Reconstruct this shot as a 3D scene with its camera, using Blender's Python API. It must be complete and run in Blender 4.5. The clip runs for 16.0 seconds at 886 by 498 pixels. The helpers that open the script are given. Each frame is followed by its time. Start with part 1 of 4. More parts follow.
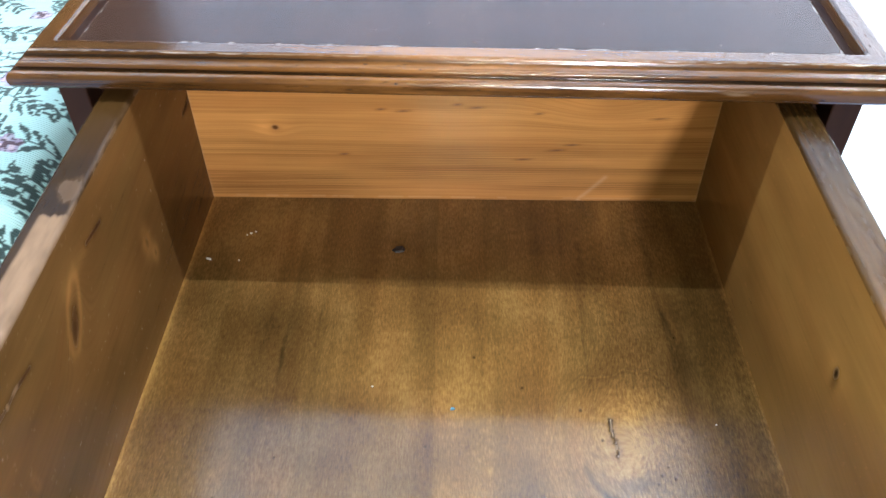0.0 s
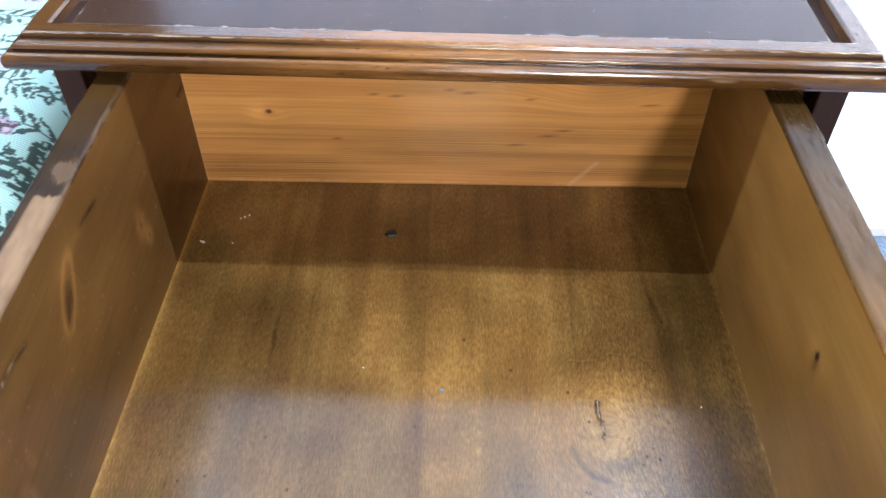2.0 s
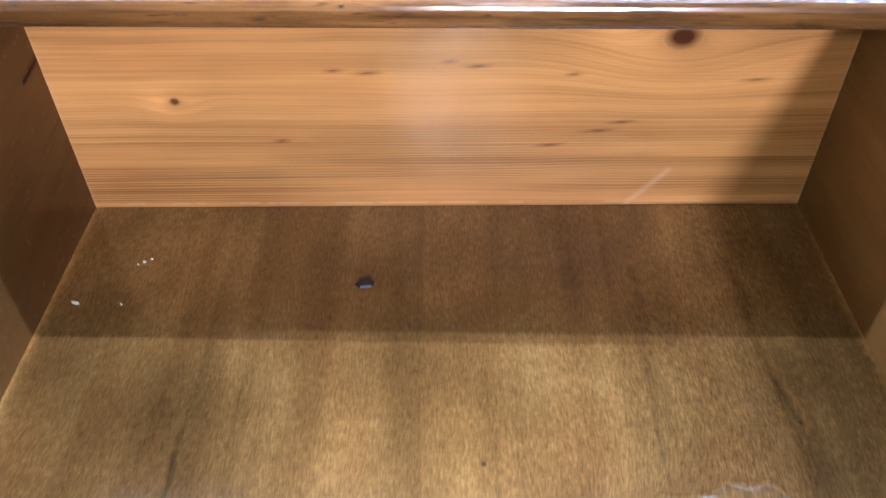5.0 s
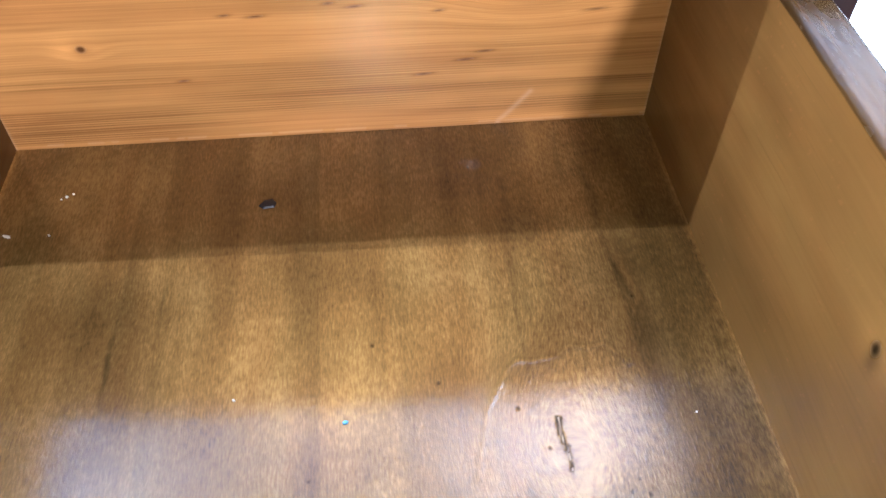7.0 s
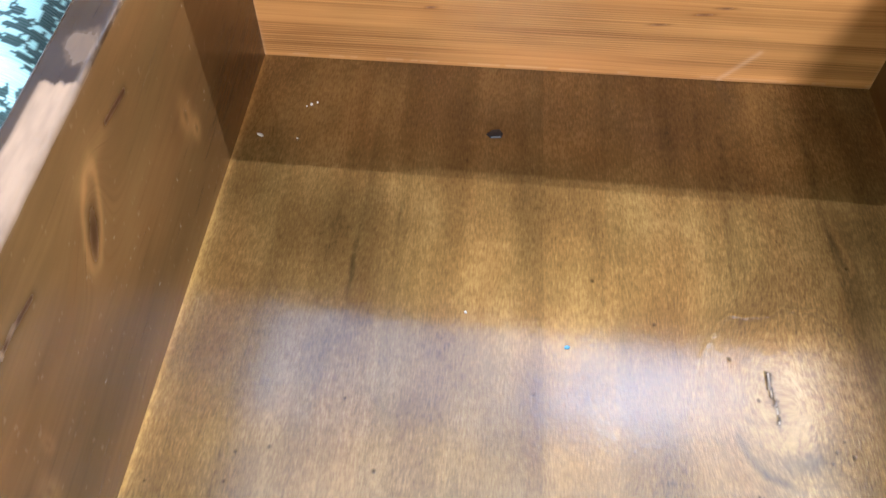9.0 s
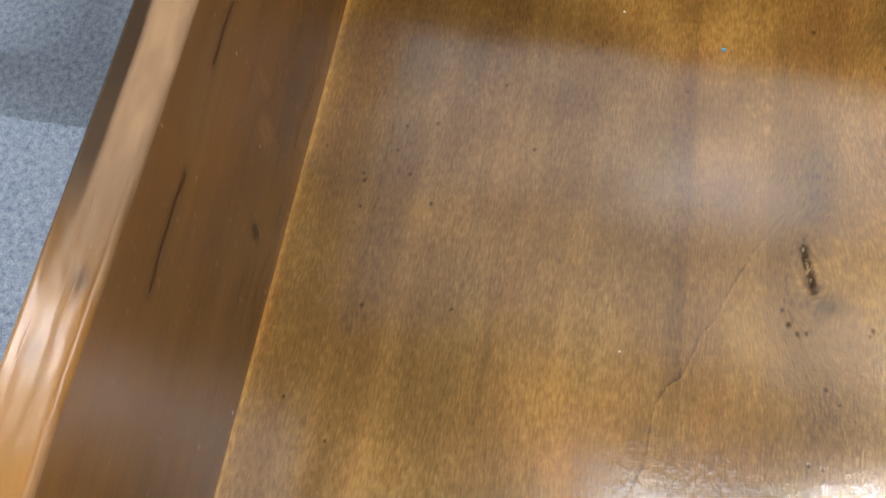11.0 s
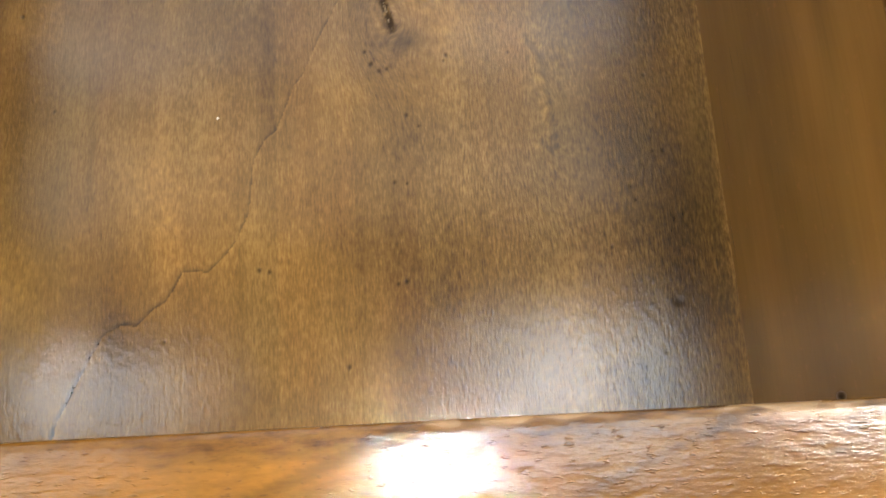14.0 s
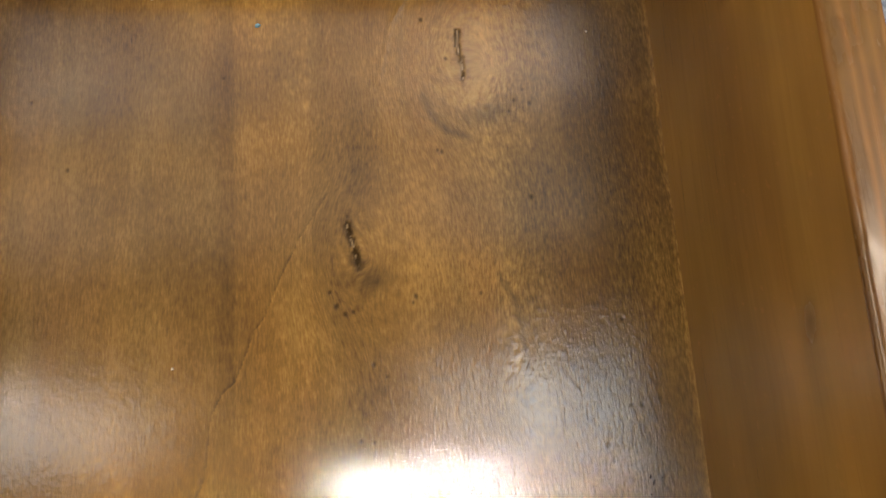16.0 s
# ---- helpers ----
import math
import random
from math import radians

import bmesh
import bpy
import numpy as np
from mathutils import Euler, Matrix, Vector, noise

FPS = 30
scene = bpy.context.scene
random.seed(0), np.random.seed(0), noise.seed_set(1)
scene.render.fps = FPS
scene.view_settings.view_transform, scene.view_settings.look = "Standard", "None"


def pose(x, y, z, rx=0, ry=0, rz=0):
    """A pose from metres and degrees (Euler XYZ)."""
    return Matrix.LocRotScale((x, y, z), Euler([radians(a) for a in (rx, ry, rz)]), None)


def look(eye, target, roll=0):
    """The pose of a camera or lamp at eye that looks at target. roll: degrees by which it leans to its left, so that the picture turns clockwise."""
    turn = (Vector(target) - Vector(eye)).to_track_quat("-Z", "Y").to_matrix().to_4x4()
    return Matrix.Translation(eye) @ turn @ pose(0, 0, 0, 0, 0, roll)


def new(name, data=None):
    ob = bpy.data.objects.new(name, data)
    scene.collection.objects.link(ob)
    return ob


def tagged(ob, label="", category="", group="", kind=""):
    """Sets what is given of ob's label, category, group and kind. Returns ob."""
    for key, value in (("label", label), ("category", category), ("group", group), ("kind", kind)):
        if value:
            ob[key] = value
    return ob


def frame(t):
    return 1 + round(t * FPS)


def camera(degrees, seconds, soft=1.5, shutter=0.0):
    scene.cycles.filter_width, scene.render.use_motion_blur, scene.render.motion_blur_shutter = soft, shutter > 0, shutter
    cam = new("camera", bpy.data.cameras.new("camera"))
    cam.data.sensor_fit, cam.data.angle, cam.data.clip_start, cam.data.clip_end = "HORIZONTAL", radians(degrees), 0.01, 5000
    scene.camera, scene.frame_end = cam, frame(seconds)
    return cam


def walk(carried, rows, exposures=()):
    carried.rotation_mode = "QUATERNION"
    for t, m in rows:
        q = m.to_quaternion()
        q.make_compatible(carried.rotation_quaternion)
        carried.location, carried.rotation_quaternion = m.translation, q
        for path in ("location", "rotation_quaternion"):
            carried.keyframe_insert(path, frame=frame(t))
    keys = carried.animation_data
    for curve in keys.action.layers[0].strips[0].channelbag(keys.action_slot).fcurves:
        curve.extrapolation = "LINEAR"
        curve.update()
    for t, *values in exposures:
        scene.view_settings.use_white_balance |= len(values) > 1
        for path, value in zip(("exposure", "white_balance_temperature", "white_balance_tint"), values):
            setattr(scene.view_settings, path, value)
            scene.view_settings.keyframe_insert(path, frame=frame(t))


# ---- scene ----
cam = camera(58.00, 16.0)
ROWS = [
    (0, (0.0055, 0.1014, 0.8197), (-0.0145, 0.8314, 0.1366), -0.40),
    (0.5, (0.0079, 0.0977, 0.8213), (-0.0198, 0.8219, 0.1323), -0.81),
    (1, (0.0078, 0.0981, 0.821), (-0.0229, 0.8216, 0.1313), -0.87),
    (1.5, (0.0, 0.0902, 0.8299), (-0.0097, 0.806, 0.1317), -0.25),
    (2, (0.0101, 0.095, 0.8224), (-0.0061, 0.8142, 0.1278), 0.13),
    (2.5, (0.0097, 0.1064, 0.8187), (-0.0321, 0.8318, 0.1317), 0.34),
    (3, (-0.0025, 0.1885, 0.7629), (-0.1047, 0.9158, 0.0842), 0.13),
    (3.5, (-0.0303, 0.252, 0.71), (-0.1584, 0.9711, 0.027), -0.09),
    (4, (-0.0538, 0.2831, 0.6623), (-0.1672, 1.0321, 0.0096), 0.42),
    (4.5, (-0.024, 0.283, 0.6822), (-0.1077, 1.0044, -0.0053), -1.64),
    (5, (0.0029, 0.2726, 0.6833), (-0.0064, 1.0028, 0.0), -0.80),
    (5.2, (0.0118, 0.2701, 0.692), (0.0264, 0.9998, 0.0084), -0.33),
    (7.3, (0.0308, 0.2091, 0.7283), (0.0939, 0.8543, -0.0331), 0.41),
    (7.5, (0.0282, 0.2034, 0.7327), (0.0801, 0.8374, -0.0389), 0.48),
    (8, (0.016, 0.1933, 0.7438), (0.0454, 0.8124, -0.0409), 0.78),
    (8.5, (-0.0125, 0.1964, 0.7513), (-0.0129, 0.8065, -0.0411), 0.98),
    (9, (-0.0453, 0.202, 0.7488), (-0.0964, 0.797, -0.0532), 0.04),
    (9.5, (-0.0635, 0.1908, 0.7413), (-0.1745, 0.7466, -0.0826), -2.72),
    (10, (-0.0861, 0.1704, 0.7467), (-0.1847, 0.6464, -0.1272), -0.78),
    (10.2, (-0.0917, 0.1685, 0.7482), (-0.1863, 0.6019, -0.148), -1.84),
    (12.3, (-0.0484, 0.0689, 0.745), (-0.179, 0.3897, -0.193), -13.48),
    (12.5, (-0.0383, 0.0651, 0.7476), (-0.1509, 0.3803, -0.1948), -12.07),
    (13, (-0.0022, 0.0606, 0.7489), (-0.0665, 0.357, -0.204), -8.59),
    (13.5, (0.0354, 0.0635, 0.7461), (0.0126, 0.3397, -0.2147), -4.69),
    (14, (0.0676, 0.0746, 0.7461), (0.0789, 0.3214, -0.2229), -0.29),
    (14.5, (0.092, 0.0932, 0.7464), (0.1493, 0.306, -0.229), 9.28),
    (15, (0.1094, 0.1131, 0.7473), (0.1686, 0.3253, -0.2281), 8.91),
    (15.5, (0.095, 0.16, 0.75), (0.219, 0.577, -1.202), 11.5),
    (15.6, (0.091, 0.17, 0.751), (0.209, 0.592, -1.2), 11.0),
    (15.7, (0.088, 0.18, 0.752), (0.198, 0.61, -1.198), 10.3),
    (15.8, (0.083, 0.186, 0.753), (0.191, 0.635, -1.192), 9.8),
    (15.9, (0.078, 0.192, 0.754), (0.181, 0.662, -1.188), 9.0),
    (16, (0.073, 0.197, 0.756), (0.174, 0.69, -1.179), 8.6),
]
EXPOSURES = [(0, 0.23, 5350, 9), (2.5, 0.25, 5250, 10), (3.5, 0.57, 5000, 10), (4, 0.68, 4750, 9), (5, 0.85, 4600, 17), (7.5, 0.88, 4900, 16), (8.5, 0.77, 4850, 12), (9, 0.87, 4850, 12), (9.5, 0.68, 5200, 12), (10, 0.31, 5800, 12), (12.5, -0.45, 6900, 10), (13, -0.48, 6800, 10), (14, -0.31, 7100, 11), (14.5, -0.63, 7600, 13), (15, -0.65, 7800, 14), (15.5, -0.61, 8300, 16), (16, -0.61, 8200, 15)]
walk(cam, [(t, look(eye, target, roll)) for t, eye, target, roll in ROWS], EXPOSURES)

# ---- world, lamps ----
world = bpy.data.worlds.new("world")
scene.world = world
world.use_nodes = True
sky = world.node_tree.nodes.new("ShaderNodeTexSky")
sky.sky_type, sky.sun_disc = "NISHITA", False
sky.sun_elevation, sky.sun_rotation, sky.dust_density = radians(38), radians(60), 4.0
world.node_tree.links.new(sky.outputs[0], world.node_tree.nodes["Background"].inputs[0])
world.node_tree.nodes["Background"].inputs[1].default_value = 0.15

CEILING = 3.30


def lamp(name, x, y, z, watts, size, colour, aim=None, size_y=None, spread=180):
    data = bpy.data.lights.new(name, "AREA")
    data.energy, data.color, data.size, data.spread = watts, colour, size, radians(spread)
    if size_y:
        data.shape, data.size_y = "RECTANGLE", size_y
    else:
        data.shape = "DISK"
    ob = new(name, data)
    ob.matrix_world = look((x, y, z), aim or (x, y, 0))
    return ob


# overcast daylight in the glazed door behind the table
lamp("door_daylight", -0.10, 1.135, 1.05, 17.5, 2.00, (0.84, 0.90, 1.0), aim=(-0.10, 0, 1.06), size_y=2.06)
COOL, WARM = (0.70, 0.85, 1.0), (1.0, 0.90, 0.76)
NEUTRAL = (1.0, 0.96, 0.90)
# a row of ceiling tubes above the front edge of the table
lamp("tube_light_source", 1.95, 0.52, CEILING - 0.062, 90, 1.2, NEUTRAL, size_y=0.035)
lamp("tube_light_source", -2.45, 0.52, CEILING - 0.062, 94, 1.2, NEUTRAL, size_y=0.035)
lamp("panel_light_source", 0.66, 0.33, CEILING - 0.03, 12, 0.66, COOL, size_y=0.44)
lamp("panel_light_source", -1.48, 0.35, CEILING - 0.03, 6, 1.00, COOL, size_y=0.32)
lamp("downlight_source", 0.03, 0.01, CEILING - 0.012, 0.62, 0.10, (0.90, 0.95, 1.0), spread=22)
# unseen warm fill from the west, added to brighten the right side board
lamp("west_lamp_source", -2.85, 0.10, 1.10, 22, 0.90, WARM, aim=(0.2, 0.18, 0.5), size_y=1.0)
lamp("near_ceiling_source", 0.15, -1.0, CEILING - 0.02, 4, 0.40, NEUTRAL)
lamp("far_lamp_source", 0.72, -4.4, 1.95, 160, 0.30, (1.0, 0.84, 0.72), aim=(0, 0.6, 0.45))
lamp("far_lamp_source", -0.10, -4.3, 1.95, 14, 0.30, (1.0, 0.90, 0.70), aim=(0, 0.6, 0.45))
lamp("far_ceiling_source", 0.0, -4.2, CEILING - 0.1, 36, 0.20, (1.0, 0.85, 0.48), aim=(0, 0.6, 0.45))

# ---- tools ----


def lattice(seed):
    return np.random.default_rng(seed).random((256, 256))


def field(u, v, seed=0):
    """Smooth value noise, 0 to 1, at arrays u, v (one cell a unit)."""
    lat = lattice(seed)
    iu, iv = np.floor(u).astype(int), np.floor(v).astype(int)
    fu, fv = u - iu, v - iv
    fu, fv = fu * fu * (3 - 2 * fu), fv * fv * (3 - 2 * fv)
    a, b = lat[iu % 256, iv % 256], lat[(iu + 1) % 256, iv % 256]
    c, d = lat[iu % 256, (iv + 1) % 256], lat[(iu + 1) % 256, (iv + 1) % 256]
    return (a * (1 - fu) + b * fu) * (1 - fv) + (c * (1 - fu) + d * fu) * fv


def fbm(u, v, seed=0, octaves=4):
    total, weight = 0, 0
    for k in range(octaves):
        total = total + field(u * 2**k, v * 2**k, seed + k) * 0.5**k
        weight += 0.5**k
    return total / weight


def blob(u, v, cu, cv, ru, rv, turn=0.0):
    """A soft spot round (cu, cv): 1 in the middle, 0.37 at the radius."""
    c, s = math.cos(radians(turn)), math.sin(radians(turn))
    du, dv = u - cu, v - cv
    return np.exp(-(((c * du + s * dv) / ru) ** 2) - ((-s * du + c * dv) / rv) ** 2)


def disc(u, v, cu, cv, ru, rv, turn=0.0):
    """A spot with a firm edge."""
    c, s = math.cos(radians(turn)), math.sin(radians(turn))
    du, dv = u - cu, v - cv
    r = np.sqrt(((c * du + s * dv) / ru) ** 2 + ((-s * du + c * dv) / rv) ** 2)
    return np.clip(1.5 - r, 0, 1) if ru > 0 else 0 * r


def away(u, v, line):
    """The distance to a broken line, and the side of it (plus: to its left)."""
    best, side = np.full(u.shape, 1e9), np.zeros(u.shape)
    for (ax, ay), (bx, by) in zip(line, line[1:]):
        dx, dy = bx - ax, by - ay
        t = np.clip(((u - ax) * dx + (v - ay) * dy) / (dx * dx + dy * dy), 0, 1)
        d = np.hypot(u - ax - t * dx, v - ay - t * dy)
        s = np.sign(dx * (v - ay) - dy * (u - ax))
        side = np.where(d < best, s, side)
        best = np.minimum(d, best)
    return best, side


def sheet(name, points, grain=None, masks=None, close=False, caps=False, smooth=True):
    """A mesh of a grid of points (rows, columns, 3), with a grain direction and masks kept at its points."""
    n, m = points.shape[:2]
    index = np.arange(n * m).reshape(n, m)
    if close:
        index = np.concatenate([index, index[:, :1]], 1)
    quads = np.stack([index[:-1, :-1], index[1:, :-1], index[1:, 1:], index[:-1, 1:]], -1).reshape(-1, 4)
    mesh = bpy.data.meshes.new(name)
    ends = [index[0, :m][::1], index[-1, :m][::-1]] if caps else []
    total = len(quads) * 4 + sum(len(e) for e in ends)
    mesh.vertices.add(n * m)
    mesh.vertices.foreach_set("co", points.astype(np.float32).ravel())
    mesh.loops.add(total)
    mesh.loops.foreach_set("vertex_index", np.concatenate([quads.ravel(), *ends]).astype(np.int32))
    mesh.polygons.add(len(quads) + len(ends))
    starts = list(range(0, len(quads) * 4, 4))
    at = len(quads) * 4
    for e in ends:
        starts.append(at)
        at += len(e)
    mesh.polygons.foreach_set("loop_start", np.array(starts, np.int32))
    mesh.update(calc_edges=True)
    if smooth:
        flags = np.ones(len(mesh.polygons), bool)
        flags[len(quads):] = False
        mesh.polygons.foreach_set("use_smooth", flags)
    if grain is not None:
        mesh.attributes.new("grain", "FLOAT_VECTOR", "POINT").data.foreach_set("vector", grain.astype(np.float32).ravel())
    for key, mask in (masks or {}).items():
        mesh.attributes.new(key, "FLOAT", "POINT").data.foreach_set("value", mask.astype(np.float32).ravel())
    return mesh


def link(name, mesh, material, parent=None, label="", **tags):
    mesh.name = name
    mesh.materials.append(material)
    ob = new(name, mesh)
    if parent:
        ob.parent = parent
    return tagged(ob, label, **tags)


def part(name, bm, material, parent, label=""):
    mesh = bpy.data.meshes.new(name)
    bmesh.ops.recalc_face_normals(bm, faces=bm.faces)
    bm.to_mesh(mesh)
    bm.free()
    return link(name, mesh, material, parent, label)


def thing(name, label, category, x=0.0, y=0.0, z=0.0, **tags):
    return tagged(new(name), label, category, **tags)


def box(x0, x1, y0, y1, z0, z1, bevel=0.0, segments=2):
    bm = bmesh.new()
    bmesh.ops.create_cube(bm, size=1)
    for v in bm.verts:
        v.co = ((x0 + x1) / 2 + v.co.x * (x1 - x0), (y0 + y1) / 2 + v.co.y * (y1 - y0), (z0 + z1) / 2 + v.co.z * (z1 - z0))
    if bevel:
        bmesh.ops.bevel(bm, geom=list(bm.edges), offset=bevel, segments=segments, affect="EDGES", profile=0.5)
    return bm


# ---- materials ----
class Nodes:
    """Short calls for the nodes of one material."""

    def __init__(self, name):
        self.material = bpy.data.materials.new(name)
        self.material.use_nodes = True
        self.tree = self.material.node_tree
        self.shader = self.tree.nodes["Principled BSDF"]

    def node(self, kind, **inputs):
        node = self.tree.nodes.new(kind)
        for key, value in inputs.items():
            self.plug(node.inputs[key], value)
        return node

    def plug(self, socket, value):
        if isinstance(value, bpy.types.NodeSocket):
            self.tree.links.new(value, socket)
        else:
            socket.default_value = value

    def math(self, operation, a, b=0.0, clamp=False):
        node = self.tree.nodes.new("ShaderNodeMath")
        node.operation, node.use_clamp = operation, clamp
        self.plug(node.inputs[0], a)
        self.plug(node.inputs[1], b)
        return node.outputs[0]

    def mix(self, amount, a, b, blend="MIX"):
        node = self.tree.nodes.new("ShaderNodeMix")
        node.data_type, node.blend_type, node.clamp_factor = "RGBA", blend, True
        self.plug(node.inputs[0], amount)
        self.plug(node.inputs[6], a)
        self.plug(node.inputs[7], b)
        return node.outputs[2]

    def attribute(self, name, output="Fac"):
        node = self.tree.nodes.new("ShaderNodeAttribute")
        node.attribute_name = name
        return node.outputs[output]

    def scaled(self, vector, scale, turn=(0, 0, 0)):
        node = self.tree.nodes.new("ShaderNodeMapping")
        self.plug(node.inputs["Vector"], vector)
        node.inputs["Scale"].default_value = scale
        node.inputs["Rotation"].default_value = turn
        return node.outputs[0]

    def noise(self, vector, scale, detail=4.0, rough=0.55, distortion=0.0):
        node = self.tree.nodes.new("ShaderNodeTexNoise")
        self.plug(node.inputs["Vector"], self.scaled(vector, scale))
        node.inputs["Scale"].default_value = 1.0
        node.inputs["Detail"].default_value = detail
        node.inputs["Roughness"].default_value = rough
        node.inputs["Distortion"].default_value = distortion
        return node.outputs[0]

    def ramp(self, value, *stops):
        node = self.tree.nodes.new("ShaderNodeValToRGB")
        self.plug(node.inputs[0], value)
        while len(node.color_ramp.elements) < len(stops):
            node.color_ramp.elements.new(0.5)
        for element, (at, colour) in zip(node.color_ramp.elements, stops):
            element.position = at
            element.color = (*colour, 1) if len(colour) == 3 else colour
        return node.outputs[0]

    def span(self, value, low, high, to_low=0.0, to_high=1.0):
        node = self.tree.nodes.new("ShaderNodeMapRange")
        self.plug(node.inputs[0], value)
        for k, v in zip((1, 2, 3, 4), (low, high, to_low, to_high)):
            node.inputs[k].default_value = v
        return node.outputs[0]

    def bump(self, height, strength, distance):
        node = self.tree.nodes.new("ShaderNodeBump")
        self.plug(node.inputs["Height"], height)
        node.inputs["Strength"].default_value = strength
        node.inputs["Distance"].default_value = distance
        return node.outputs[0]

    def finish(self, **inputs):
        for key, value in inputs.items():
            self.plug(self.shader.inputs[key.replace("_", " ")], value)
        return self.material


def times(colour, k):
    return tuple(c * k for c in colour)


def wood(name, light, dark, rough=0.3, along=9.0, fibre=520.0, band=46.0, contrast=1.0, pores=0.5, bump=0.00025, blotch=0.5,
         marks=True, axes=None, weight=0.45, stretch=2.2, coat=0.0, stain=(0.012, 0.007, 0.004), bare=(0.55, 0.40, 0.24), bare_rough=0.5, spec=0.5, redden=0.0):
    """Varnished wood, its grain along the second value of the kept grain coordinate (or of the place, with axes turned)."""
    n = Nodes(name)
    if axes is None:
        vector = n.attribute("grain", "Vector")
    else:
        vector = n.scaled(n.tree.nodes.new("ShaderNodeTexCoord").outputs["Object"], (1, 1, 1), [radians(a) for a in axes])
    fine = n.noise(vector, (fibre, along, fibre), 5, 0.6, 0.1)
    bands = n.noise(vector, (band, stretch, band), 4, 0.55, 0.6)
    cloud = n.noise(vector, (9, 6, 9), 3, 0.55)
    pore = n.noise(vector, (fibre * 1.7, along * 2.2, fibre * 1.7), 2, 0.5)
    value = n.math("ADD", n.math("MULTIPLY", fine, weight), n.math("MULTIPLY", bands, 1 - weight))
    value = n.math("ADD", value, n.math("MULTIPLY", n.math("SUBTRACT", cloud, 0.5), blotch))
    half = 0.22 / contrast
    colour = n.ramp(n.span(value, 0.5 - half, 0.5 + half), (0.0, dark), (0.45, times([a * 0.45 + b * 0.55 for a, b in zip(dark, light)], 1.0)), (1.0, light))
    if redden:
        warm = n.noise(vector, (22, 5, 22), 3, 0.6, 0.4)
        colour = n.mix(n.span(warm, 0.38, 0.66, 0.0, redden), colour, n.mix(1.0, colour, (0.95, 0.70, 0.62, 1), "MULTIPLY"))
    dash = n.span(pore, 0.62, 0.74)
    colour = n.mix(n.math("MULTIPLY", dash, pores), colour, (*times(dark, 0.35), 1))
    gloss = n.math("ADD", rough - 0.05, n.math("MULTIPLY", fine, 0.1))
    height = n.math("SUBTRACT", n.math("MULTIPLY", fine, 0.8), n.math("MULTIPLY", dash, 0.5))
    if marks:
        colour = n.mix(1.0, colour, n.ramp(n.math("MULTIPLY", n.attribute("tone"), 0.5), (0.0, (0, 0, 0)), (1.0, (2, 2, 2))), "MULTIPLY")
        colour = n.mix(n.attribute("mark"), colour, (*stain, 1))
        pale = n.mix(cloud, n.mix(fine, (*times(bare, 0.5), 1), (*times(bare, 0.9), 1)), n.mix(bands, (*times(bare, 0.8), 1), (*times(bare, 1.25), 1)))
        colour = n.mix(n.attribute("bare"), colour, pale)
        gloss = n.math("ADD", gloss, n.math("MULTIPLY", n.attribute("mark"), 0.3))
        gloss = n.math("ADD", gloss, n.math("MULTIPLY", n.attribute("bare"), bare_rough - rough))
        shine = n.math("SUBTRACT", 1.0, n.attribute("mark"), True)
        n.plug(n.shader.inputs["Specular IOR Level"], n.math("MULTIPLY", shine, spec))
        coat = n.math("MULTIPLY", shine, coat)
    else:
        n.shader.inputs["Specular IOR Level"].default_value = spec
    relief = n.bump(height, 1.0, bump)
    return n.finish(Base_Color=colour, Roughness=gloss, Normal=relief, Coat_Weight=coat, Coat_Roughness=0.14, Coat_Normal=relief)


